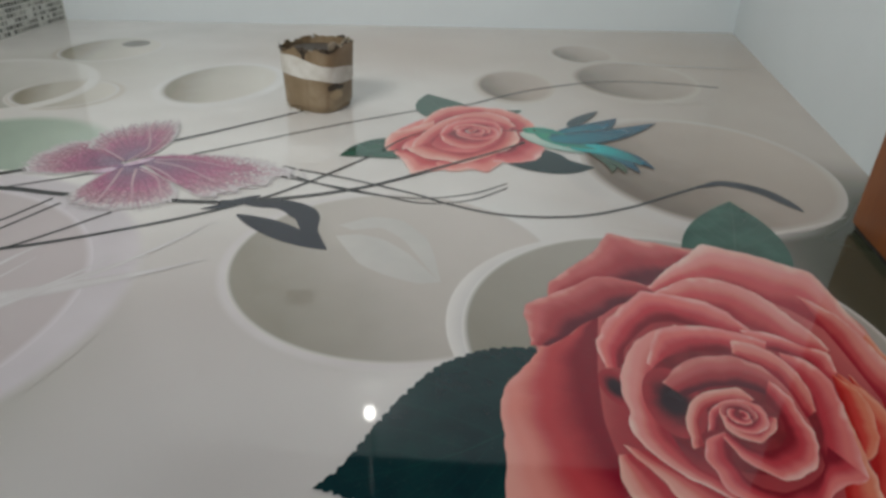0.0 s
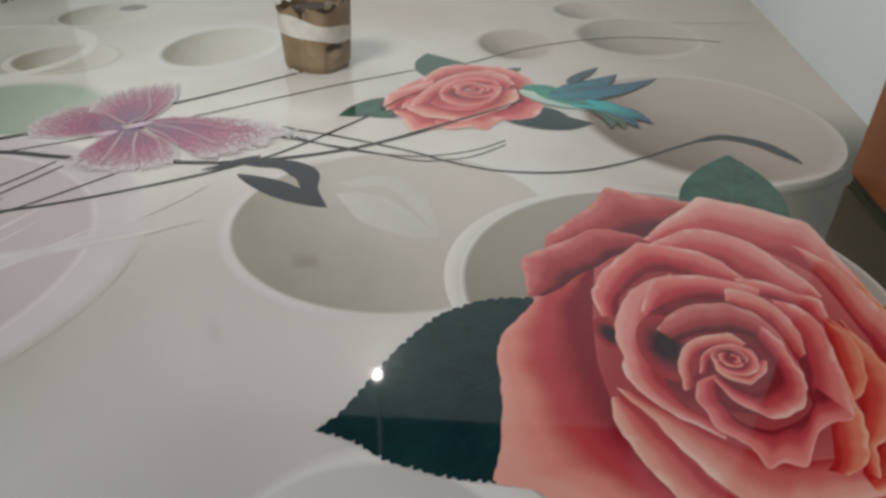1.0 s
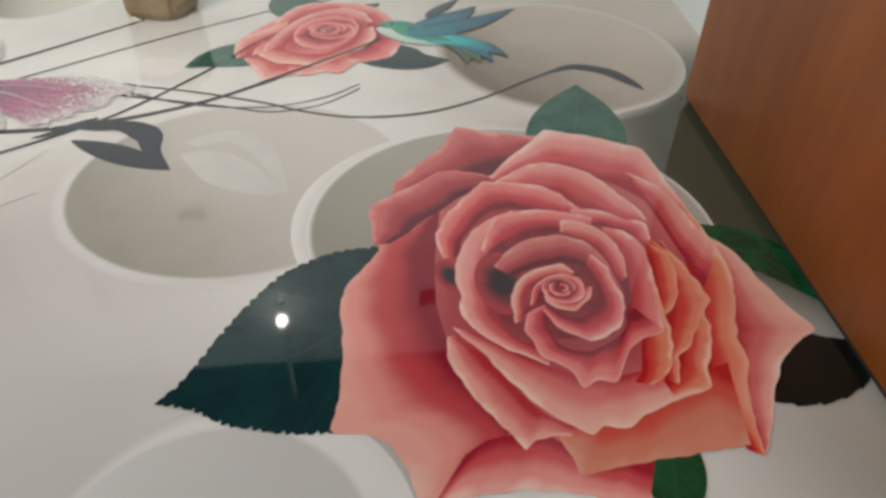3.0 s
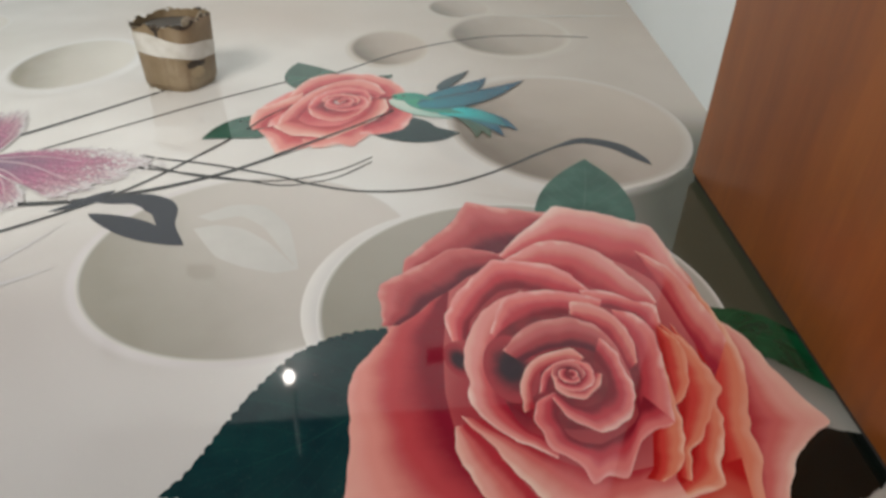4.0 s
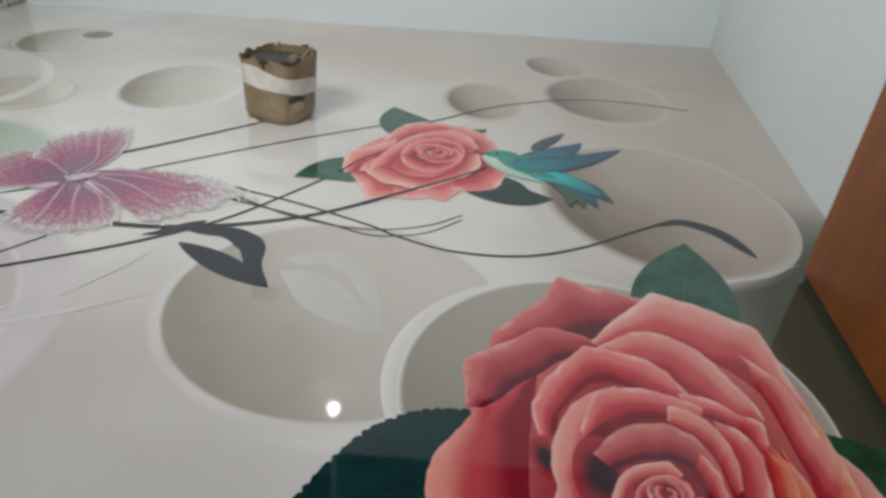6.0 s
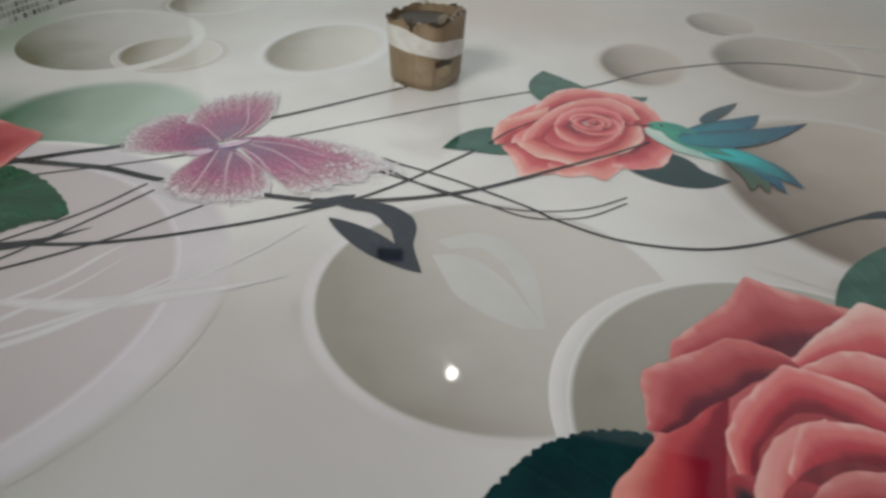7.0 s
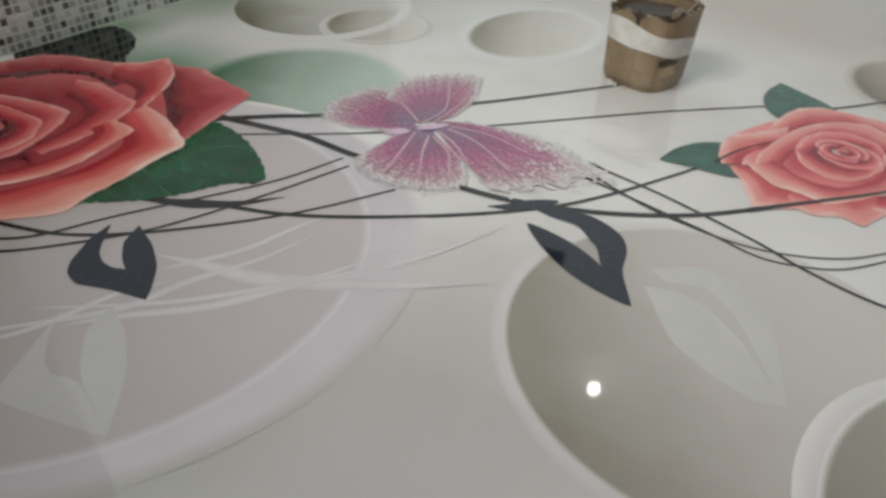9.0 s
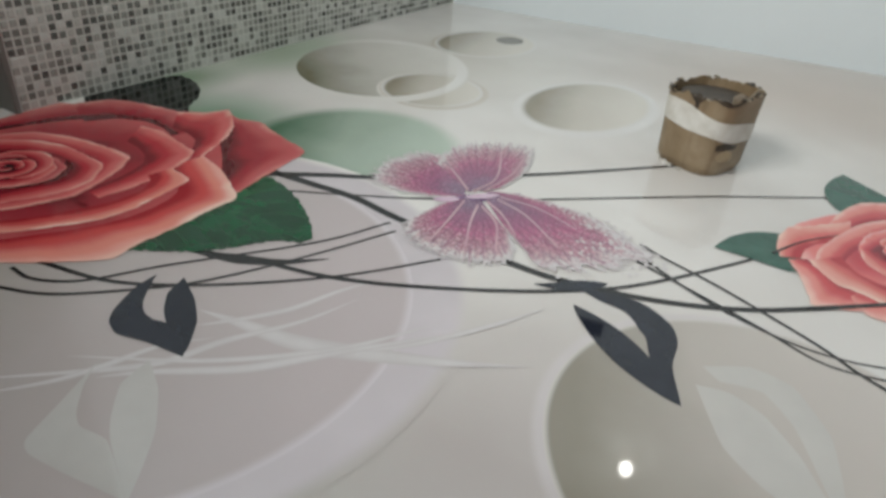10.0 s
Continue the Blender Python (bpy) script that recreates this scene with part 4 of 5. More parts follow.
def small_rose():
    layer(0.0020)
    rose = petal((0.053, 1.901), [(0, 0.17), (60, 0.20), (120, 0.16), (150, 0.15), (180, 0.172), (200, 0.20), (240, 0.22), (300, 0.18), (360, 0.17)], 0.02, PETAL_ROSE, floor, name="rose_print", steps=60, label="small printed coral rose in full bloom")
    fold([(-0.112, 1.747), (-0.087, 1.705), (-0.073, 1.668), (-0.057, 1.626), (-0.019, 1.644), (0.025, 1.667), (0.043, 1.688)], [(-0.085, 1.770), (-0.045, 1.752), (-0.012, 1.735), (0.019, 1.727), (0.043, 1.734)], PETAL_CORAL, rose)
    fold([(-0.011, 1.691), (0.014, 1.653), (0.037, 1.652), (0.071, 1.669), (0.100, 1.657), (0.122, 1.694), (0.145, 1.736), (0.166, 1.764)], [(0.006, 1.741), (0.042, 1.740), (0.078, 1.762), (0.113, 1.793), (0.144, 1.823)], PETAL_CORAL, rose)
    fold([(0.113, 1.721), (0.163, 1.719), (0.212, 1.749), (0.233, 1.813), (0.228, 1.879), (0.203, 1.924)], [(0.126, 1.787), (0.151, 1.810), (0.173, 1.844), (0.179, 1.877), (0.166, 1.906)], PETAL_ROSE, rose)
    fold([(0.074, 2.118), (0.133, 2.117), (0.184, 2.073), (0.218, 2.000), (0.225, 1.945), (0.202, 1.897)], [(0.092, 2.019), (0.124, 2.010), (0.149, 1.985), (0.157, 1.952), (0.150, 1.908)], PETAL_CORAL, rose)
    fold([(-0.070, 1.934), (-0.056, 2.014), (-0.028, 2.084), (0.014, 2.120), (0.088, 2.123), (0.136, 2.097)], [(-0.037, 1.926), (-0.015, 1.985), (0.021, 2.031), (0.077, 2.050), (0.113, 2.034)], PETAL_CORAL, rose)
    fold([(-0.125, 1.749), (-0.139, 1.800), (-0.132, 1.868), (-0.098, 1.907), (-0.062, 1.947), (-0.036, 1.982)], [(-0.094, 1.764), (-0.092, 1.802), (-0.079, 1.835), (-0.051, 1.873), (-0.030, 1.900)], PETAL_PEACH, rose)
    fold([(-0.072, 1.753), (-0.073, 1.814), (-0.056, 1.885), (-0.035, 1.945), (-0.006, 2.003), (0.047, 2.060), (0.105, 2.079), (0.149, 2.041), (0.172, 1.971)], [(-0.031, 1.759), (-0.029, 1.811), (-0.017, 1.864), (0.005, 1.911), (0.040, 1.958), (0.087, 1.984), (0.119, 1.968), (0.139, 1.939)], PETAL_CORAL, rose)
    fold([(-0.082, 1.768), (-0.040, 1.719), (0.009, 1.711), (0.043, 1.696), (0.070, 1.717), (0.114, 1.764), (0.151, 1.804), (0.177, 1.870), (0.171, 1.939)], [(-0.038, 1.818), (-0.008, 1.778), (0.028, 1.765), (0.065, 1.770), (0.098, 1.803), (0.122, 1.844), (0.134, 1.883), (0.136, 1.928)], PETAL_PEACH, rose)
    fold([(-0.015, 1.858), (-0.008, 1.936), (0.024, 1.990), (0.071, 2.016), (0.121, 1.995), (0.139, 1.939)], [(0.016, 1.867), (0.019, 1.905), (0.041, 1.944), (0.074, 1.961), (0.100, 1.952), (0.113, 1.928)], PETAL_ROSE, rose)
    fold([(-0.015, 1.874), (0.003, 1.821), (0.038, 1.797), (0.076, 1.800), (0.112, 1.841), (0.135, 1.900), (0.137, 1.953)], [(0.016, 1.880), (0.030, 1.855), (0.054, 1.843), (0.079, 1.851), (0.098, 1.876), (0.110, 1.909), (0.114, 1.938)], PETAL_CORAL, rose)
    heart_of(rose, (0.066, 1.918), 0.062, (PETAL_ROSE, PETAL_CORAL, PETAL_ROSE), 5)


def red_rose():
    layer(0.0020)
    rose = petal((-1.339, 1.128), [(0, 0.38), (9, 0.39), (24, 0.41), (38, 0.43), (50, 0.50), (60, 0.45), (75, 0.42), (84, 0.43), (92, 0.38), (106, 0.34), (138, 0.34), (158, 0.26), (200, 0.25), (235, 0.27), (300, 0.30), (330, 0.34), (350, 0.39), (360, 0.38)], 0.02, PETAL_RED, floor, name="rose_print", steps=60, label="large printed red rose beside the tiled wall")
    fold([(-1.298, 1.580), (-1.236, 1.561), (-1.188, 1.579), (-1.091, 1.551), (-1.005, 1.530), (-0.991, 1.452), (-0.978, 1.374), (-0.968, 1.311), (-0.973, 1.290)], [(-1.277, 1.507), (-1.199, 1.471), (-1.149, 1.436), (-1.105, 1.402), (-1.066, 1.368), (-1.031, 1.334), (-1.010, 1.307), (-0.994, 1.277)], PETAL_RED, rose)
    fold([(-1.623, 1.090), (-1.580, 1.228), (-1.580, 1.298), (-1.558, 1.374), (-1.483, 1.428)], [(-1.540, 1.103), (-1.522, 1.198), (-1.505, 1.257), (-1.473, 1.322), (-1.431, 1.372)], PETAL_RED, rose)
    fold([(-1.561, 1.376), (-1.525, 1.449), (-1.449, 1.482), (-1.361, 1.498), (-1.292, 1.469), (-1.248, 1.441)], [(-1.449, 1.332), (-1.415, 1.388), (-1.362, 1.416), (-1.313, 1.418), (-1.280, 1.411), (-1.261, 1.404)], PETAL_RED, rose)
    fold([(-1.361, 1.498), (-1.315, 1.538), (-1.289, 1.583), (-1.210, 1.525), (-1.172, 1.471), (-1.153, 1.424), (-1.134, 1.378)], [(-1.294, 1.432), (-1.247, 1.433), (-1.208, 1.421), (-1.183, 1.396), (-1.171, 1.377), (-1.154, 1.357)], PETAL_CRIMSON, rose)
    fold([(-1.135, 1.381), (-1.068, 1.365), (-0.998, 1.332), (-0.954, 1.304), (-0.954, 1.244), (-0.949, 1.162), (-0.950, 1.101), (-0.943, 1.059), (-0.973, 1.025), (-1.051, 0.954), (-1.132, 0.903)], [(-1.143, 1.297), (-1.090, 1.281), (-1.050, 1.256), (-1.037, 1.231), (-1.031, 1.196), (-1.032, 1.149), (-1.043, 1.106), (-1.065, 1.063), (-1.093, 1.018), (-1.114, 0.987), (-1.180, 0.939)], PETAL_BLUSH, rose)
    fold([(-1.347, 1.395), (-1.289, 1.407), (-1.217, 1.393), (-1.162, 1.382), (-1.137, 1.337), (-1.121, 1.269), (-1.119, 1.210), (-1.126, 1.155)], [(-1.298, 1.328), (-1.255, 1.323), (-1.219, 1.311), (-1.191, 1.288), (-1.177, 1.257), (-1.169, 1.219), (-1.169, 1.186), (-1.175, 1.158)], PETAL_CRIMSON, rose)
    fold([(-1.132, 1.307), (-1.098, 1.305), (-1.069, 1.294), (-1.059, 1.234), (-1.051, 1.173), (-1.058, 1.116), (-1.081, 1.073), (-1.109, 1.026), (-1.132, 0.996), (-1.176, 0.969)], [(-1.140, 1.261), (-1.118, 1.250), (-1.101, 1.226), (-1.096, 1.193), (-1.099, 1.153), (-1.115, 1.113), (-1.130, 1.074), (-1.148, 1.039), (-1.168, 1.015), (-1.208, 0.993)], PETAL_BLUSH, rose)
    fold([(-1.517, 1.132), (-1.500, 1.186), (-1.469, 1.236), (-1.389, 1.271), (-1.301, 1.287), (-1.235, 1.289), (-1.199, 1.247), (-1.171, 1.179), (-1.161, 1.131), (-1.179, 1.075), (-1.200, 1.031), (-1.247, 1.003)], [(-1.452, 1.111), (-1.437, 1.154), (-1.411, 1.193), (-1.351, 1.223), (-1.291, 1.228), (-1.257, 1.221), (-1.229, 1.194), (-1.216, 1.162), (-1.211, 1.129), (-1.224, 1.090), (-1.243, 1.054), (-1.283, 1.029)], PETAL_CRIMSON, rose)
    disc("heart", (-1.345, 1.125), 0.085, 0.09, 0, RED_HEART, rose)
    fold([(-1.485, 1.117), (-1.473, 1.173), (-1.429, 1.214), (-1.371, 1.237), (-1.301, 1.240), (-1.232, 1.234), (-1.194, 1.188), (-1.185, 1.151), (-1.194, 1.102), (-1.224, 1.044)], [(-1.421, 1.105), (-1.410, 1.140), (-1.384, 1.178), (-1.333, 1.200), (-1.288, 1.203), (-1.259, 1.193), (-1.242, 1.173), (-1.235, 1.145), (-1.244, 1.111), (-1.266, 1.066)], PETAL_CRIMSON, rose)
    fold([(-1.414, 1.102), (-1.410, 1.140), (-1.381, 1.177), (-1.321, 1.194), (-1.273, 1.187), (-1.247, 1.147), (-1.253, 1.106), (-1.276, 1.071)], [(-1.386, 1.098), (-1.379, 1.124), (-1.358, 1.153), (-1.321, 1.166), (-1.295, 1.164), (-1.285, 1.144), (-1.291, 1.117), (-1.312, 1.089)], PETAL_RED, rose)
    heart_of(rose, (-1.348, 1.122), 0.085, (PETAL_CRIMSON, PETAL_CRIMSON, PETAL_RED), 6)


big_rose()
small_rose()
red_rose()
layer(0.0030)
stem([(-0.137, 1.75), (-0.10, 1.83), (-0.05, 1.90)], 0.005, 0.002)
stem([(-0.06, 1.612), (0.04, 1.705), (0.118, 1.779), (0.19, 1.856)], 0.010, 0.005)


# -- the butterfly --
def wing_material():
    """Beaded rows of pink and plum, netted with white towards the wing's edge."""
    n = Nodes("butterfly_wing_print")
    u, v = uv_of(n)
    p = world_pos(n)
    blot = n.noise(p, 26, 3)
    f = n.math("ADD", v, n.math("MULTIPLY", n.math("SUBTRACT", blot, 0.5), 0.30))
    c = n.ramp(f, [(0.10, (0.27, 0.17, 0.27)), (0.32, (0.33, 0.13, 0.235)), (0.56, (0.52, 0.16, 0.28)), (0.78, (0.55, 0.31, 0.36)), (1.0, (0.67, 0.60, 0.61))])
    rows = n.math("SINE", n.math("ADD", n.math("MULTIPLY", u, 105.0), n.math("MULTIPLY", v, 9.0)))
    band = n.ramp(v, [(0.22, (0, 0, 0)), (0.45, (0.6, 0.6, 0.6)), (0.85, (0.35, 0.35, 0.35))])
    c = n.mix(n.math("MULTIPLY", n.ramp(rows, [(0.45, (0, 0, 0)), (0.95, (1, 1, 1))]), band), c, (0.22, 0.055, 0.16))
    beads = n.add("TexVoronoi", {"Vector": p, "Scale": 135.0}, feature="F1").outputs["Distance"]
    dots = n.ramp(beads, [(0.18, (0.75, 0.75, 0.75)), (0.42, (0, 0, 0))])
    c = n.mix(n.math("MULTIPLY", dots, n.ramp(v, [(0.35, (0.15, 0.15, 0.15)), (0.95, (1, 1, 1))])), c, (0.76, 0.60, 0.64))
    net = n.add("TexVoronoi", {"Vector": p, "Scale": 95.0}, feature="DISTANCE_TO_EDGE").outputs["Distance"]
    c = n.mix(n.ramp(net, [(0.05, (0.55, 0.55, 0.55)), (0.14, (0, 0, 0))]), c, (0.18, 0.08, 0.14))
    edge = n.add("MapRange", {0: n.math("ADD", v, n.math("MULTIPLY", n.math("SUBTRACT", n.noise(p, 120, 2), 0.5), 0.5)), 1: 0.86, 2: 1.05, 3: 0.0, 4: 0.9}, interpolation_type="SMOOTHSTEP").outputs[0]
    c = n.mix(edge, c, (0.72, 0.70, 0.70))
    return epoxy(n, c)


WING = wing_material()
LACE = flat_print("white_lace_print", (0.74, 0.72, 0.72), (0.62, 0.58, 0.60), 200)
VEIN = flat_print("pale_pink_vein_print", (0.66, 0.46, 0.50), (0.56, 0.34, 0.41))
BODY = flat_print("purple_body_print", (0.16, 0.09, 0.20), (0.24, 0.14, 0.28), 60)
PEARL = flat_print("pearl_pink_print", (0.72, 0.56, 0.68), (0.66, 0.46, 0.60), 40)


def butterfly():
    layer(0.0020)
    body = ribbon("butterfly_print", [(-0.685, 1.535), (-0.655, 1.562), (-0.62, 1.60), (-0.575, 1.66)], lens(0.030), BODY, floor, "pink and purple printed butterfly with lacy wings")
    random.seed(11)
    wings = []
    for edge, base in (
        ([(-0.664, 1.566), (-0.702, 1.536), (-0.764, 1.514), (-0.823, 1.516), (-0.851, 1.561), (-0.855, 1.626), (-0.830, 1.692), (-0.776, 1.718)], [(-0.646, 1.585), (-0.651, 1.586), (-0.658, 1.589), (-0.662, 1.595), (-0.663, 1.604), (-0.659, 1.610)]),
        ([(-0.774, 1.666), (-0.793, 1.755), (-0.763, 1.824), (-0.711, 1.860), (-0.666, 1.881), (-0.628, 1.819), (-0.611, 1.735), (-0.614, 1.659)], [(-0.654, 1.599), (-0.653, 1.606), (-0.653, 1.613), (-0.647, 1.618), (-0.639, 1.619)]),
        ([(-0.668, 1.533), (-0.679, 1.436), (-0.661, 1.394), (-0.608, 1.374), (-0.561, 1.378), (-0.516, 1.390), (-0.486, 1.409), (-0.480, 1.452), (-0.507, 1.500)], [(-0.644, 1.578), (-0.636, 1.573), (-0.630, 1.572), (-0.626, 1.576), (-0.620, 1.583)]),
        ([(-0.622, 1.633), (-0.564, 1.656), (-0.486, 1.665), (-0.418, 1.662), (-0.354, 1.632), (-0.301, 1.601), (-0.322, 1.543), (-0.355, 1.505), (-0.394, 1.461), (-0.439, 1.452), (-0.480, 1.483), (-0.519, 1.507)], [(-0.629, 1.615), (-0.625, 1.616), (-0.619, 1.611), (-0.616, 1.602), (-0.617, 1.595)]),
    ):
        rim = even(edge, 130)
        root = even(base, 130)
        rim = [q + (q - p) * random.uniform(-0.09, 0.03) for p, q in zip(root, rim)]
        wing = sheet("wing", [[tuple(p.lerp(q, j / 8).xy) for p, q in zip(root, rim)] for j in range(9)], WING, body)
        wings.append(wing)
        z = next_lift()
        # White lace beads along the wing's edge, thicker at the long wing's end.
        bm = bmesh.new()
        long = len(wings) == 4
        for k in range(260):
            i = int(min(129, max(0, random.gauss(62, 16)))) if long and k > 70 else random.randrange(130)
            p = root[i].lerp(rim[i], random.uniform(0.72, 1.10) if long and k > 70 else random.uniform(0.93, 1.04))
            m = Matrix.Translation((p.x, p.y, z + k * 1e-6))
            bmesh.ops.create_circle(bm, cap_ends=True, radius=random.uniform(0.0022, 0.0042) if long and k > 70 else random.uniform(0.0014, 0.0028), segments=6, matrix=m)
        LIFT[0] += 0.0003
        part("lace", bm, LACE, wing, "white lacy edge")
    LIFT[0] += 0.0001
    ribbon("vein", [(-0.642, 1.562), (-0.626, 1.487), (-0.610, 1.398)], lambda s: 0.0052 - 0.0020 * s, VEIN, wings[2])
    ribbon("vein", [(-0.614, 1.563), (-0.590, 1.497), (-0.555, 1.425)], lambda s: 0.0052 - 0.0020 * s, VEIN, wings[2])
    ribbon("vein", [(-0.606, 1.564), (-0.553, 1.523), (-0.510, 1.445)], lambda s: 0.0052 - 0.0020 * s, VEIN, wings[2])
    ribbon("vein", [(-0.607, 1.586), (-0.559, 1.558), (-0.509, 1.511)], lambda s: 0.0052 - 0.0020 * s, VEIN, wings[2])
    ribbon("vein", [(-0.648, 1.604), (-0.644, 1.685), (-0.698, 1.805)], lambda s: 0.0052 - 0.0020 * s, VEIN, wings[1])
    ribbon("vein", [(-0.633, 1.617), (-0.628, 1.720), (-0.645, 1.803)], lambda s: 0.0052 - 0.0020 * s, VEIN, wings[1])
    ribbon("vein", [(-0.658, 1.601), (-0.700, 1.635), (-0.737, 1.664)], lambda s: 0.0052 - 0.0020 * s, VEIN, wings[0])
    ribbon("vein", [(-0.598, 1.618), (-0.524, 1.624), (-0.434, 1.599)], lambda s: 0.0052 - 0.0020 * s, VEIN, wings[3])
    ribbon("vein", [(-0.597, 1.606), (-0.527, 1.585), (-0.437, 1.524)], lambda s: 0.0052 - 0.0020 * s, VEIN, wings[3])
    ribbon("head", [(-0.69, 1.528), (-0.668, 1.545), (-0.652, 1.562)], lens(0.022), PEARL, body)
    ribbon("thorax", [(-0.648, 1.572), (-0.625, 1.598), (-0.603, 1.625)], lens(0.020), PEARL, body)


butterfly()


# -- the hummingbird --
def plume_material(name, root, tip, edge):
    n = Nodes(name)
    u, v = uv_of(n)
    p = world_pos(n)
    f = n.math("ADD", v, n.math("MULTIPLY", n.math("SUBTRACT", n.noise(p, 30, 3), 0.5), 0.4))
    c = n.ramp(f, [(0.1, root), (0.9, tip)])
    off = n.math("ABSOLUTE", n.math("SUBTRACT", u, 0.5))
    c = n.mix(n.ramp(off, [(0.32, (0, 0, 0)), (0.5, (0.7, 0.7, 0.7))]), c, edge)
    return epoxy(n, c)


PLUME_BLUE = plume_material("blue_feather_print", (0.004, 0.23, 0.30), (0.005, 0.065, 0.13), (0.006, 0.04, 0.075))
PLUME_DARK = plume_material("slate_feather_print", (0.02, 0.07, 0.09), (0.03, 0.05, 0.06), (0.02, 0.035, 0.05))
PLUME_CYAN = plume_material("turquoise_feather_print", (0.010, 0.62, 0.64), (0.006, 0.16, 0.20), (0.012, 0.08, 0.09))
PLUME_OLIVE = plume_material("olive_feather_print", (0.02, 0.13, 0.11), (0.06, 0.10, 0.05), (0.05, 0.07, 0.035))
PLUME_GREEN = plume_material("green_feather_print", (0.03, 0.36, 0.22), (0.015, 0.24, 0.21), (0.03, 0.32, 0.25))
BELLY = plume_material("pale_belly_print", (0.66, 0.74, 0.66), (0.40, 0.66, 0.58), (0.30, 0.55, 0.45))


def hummingbird():
    layer(0.0032)
    body = leaf("hummingbird_print", [(0.187, 1.930), (0.222, 1.882), (0.262, 1.838), (0.33, 1.80)], 0.022, 0.026, BELLY, floor, "printed turquoise hummingbird sipping at the small rose")
    for pts, w, feather in (
        ([(0.34, 1.83), (0.375, 1.755), (0.371, 1.690)], 0.017, PLUME_OLIVE),
        ([(0.345, 1.83), (0.390, 1.760), (0.402, 1.690)], 0.018, PLUME_OLIVE),
        ([(0.35, 1.835), (0.405, 1.775), (0.433, 1.696)], 0.020, PLUME_BLUE),
        ([(0.36, 1.845), (0.425, 1.800), (0.471, 1.727)], 0.022, PLUME_BLUE),
    ):
        leaf("tail_feather", pts, w, w, feather, body)
    leaf("tail", [(0.295, 1.845), (0.36, 1.842), (0.415, 1.80), (0.448, 1.745)], 0.030, 0.040, PLUME_CYAN, body)
    leaf("back", [(0.225, 1.950), (0.262, 1.893), (0.305, 1.855), (0.36, 1.83)], 0.034, 0.030, PLUME_GREEN, body)
    leaf("back_feather", [(0.309, 1.998), (0.355, 2.072), (0.404, 2.144)], 0.018, 0.016, PLUME_DARK, body)
    leaf("wing", [(0.262, 1.905), (0.335, 1.965), (0.395, 2.02), (0.444, 2.083)], 0.034, 0.040, PLUME_BLUE, body)
    leaf("wing", [(0.252, 1.885), (0.335, 1.908), (0.435, 1.965), (0.546, 2.063)], 0.044, 0.040, PLUME_BLUE, body)
    leaf("head", [(0.189, 1.936), (0.22, 1.945), (0.255, 1.945), (0.295, 1.920)], 0.026, 0.026, PLUME_GREEN, body)
    ribbon("beak", [(0.20, 1.942), (0.18, 1.939), (0.135, 1.928)], lambda s: 0.007 - 0.005 * s, INK_LINE, body)
    disc("eye", (0.217, 1.948), 0.004, 0.005, 0, INK_LINE, body)


hummingbird()


# ---- the door ----
def metal(name, colour, rough):
    n = Nodes(name)
    n.bump(n.noise(world_pos(n), 300, 2), 0.03, 0.0005)
    return n.set(Base_Color=colour, Metallic=1.0, Roughness=rough)


STEEL = metal("brushed_steel", (0.55, 0.54, 0.52), 0.3)


def door():
    a, b = Vector((0.694, 0.62, 0)), Vector((0.779, 1.494, 0))
    length, turn = (b - a).length, math.degrees(math.atan2(b.y - a.y, b.x - a.x))
    ob = new("door_1", mesh_of("door_1", box(bmesh.new(), (0, -0.036, 0.012), (length, 0, 2.05), 0.002), WOOD))
    ob.matrix_world = pose(a.x, a.y, 0, 0, 0, turn)
    tagged(ob, "red-brown wooden flush door standing open against the wall", "door", kind="structure")
    bm = bmesh.new()
    bmesh.ops.create_cone(bm, cap_ends=True, segments=20, radius1=0.026, radius2=0.026, depth=0.008, matrix=pose(length - 0.07, 0.005, 1.0, 90))
    bmesh.ops.create_cone(bm, cap_ends=True, segments=14, radius1=0.009, radius2=0.009, depth=0.05, matrix=pose(length - 0.07, 0.03, 1.0, 90))
    box(bm, (length - 0.19, 0.045, 0.991), (length - 0.06, 0.06, 1.009), 0.004)
    part("door_handle", bm, STEEL, ob, "brushed steel lever handle")
    for z in (0.25, 1.05, 1.8):
        bm = bmesh.new()
        bmesh.ops.create_cone(bm, cap_ends=True, segments=12, radius1=0.007, radius2=0.007, depth=0.09, matrix=pose(-0.008, -0.018, z))
        part("hinge", bm, STEEL, ob)
    # A dark strip stands in for the shade in the gap below the door.
    n = Nodes("gap_shade_dark")
    gap_tone = n.set(Base_Color=n.mix(n.noise(world_pos(n), 50), (0.015, 0.013, 0.012), (0.03, 0.027, 0.024)), Roughness=0.8)
    part("gap_shade", box(bmesh.new(), (0.004, -0.030, 0.002), (length - 0.004, -0.006, 0.0125)), gap_tone, ob, "dark strip standing in for shade under the door")


door()


# ---- the cut-open can ----
def can_material():
    n = Nodes("brown_plastic")
    p = n.add("TexCoord").outputs["Object"]
    s = n.add("SeparateXYZ", {0: p})
    blot = n.noise(p, 16, 4)
    fine = n.noise(p, 130, 3)
    c = n.ramp(blot, [(0.3, (0.19, 0.135, 0.075)), (0.55, (0.25, 0.185, 0.11)), (0.75, (0.32, 0.25, 0.165))])
    streaks = n.noise(n.add("Mapping", {0: p, 3: (60.0, 60.0, 4.0)}).outputs[0], 1.0, 3)
    c = n.mix(n.ramp(streaks, [(0.5, (0, 0, 0)), (0.75, (0.5, 0.5, 0.5))]), c, (0.12, 0.07, 0.035))
    n.bump(fine, 0.2, 0.001)
    return n.set(Base_Color=c, Roughness=0.42)


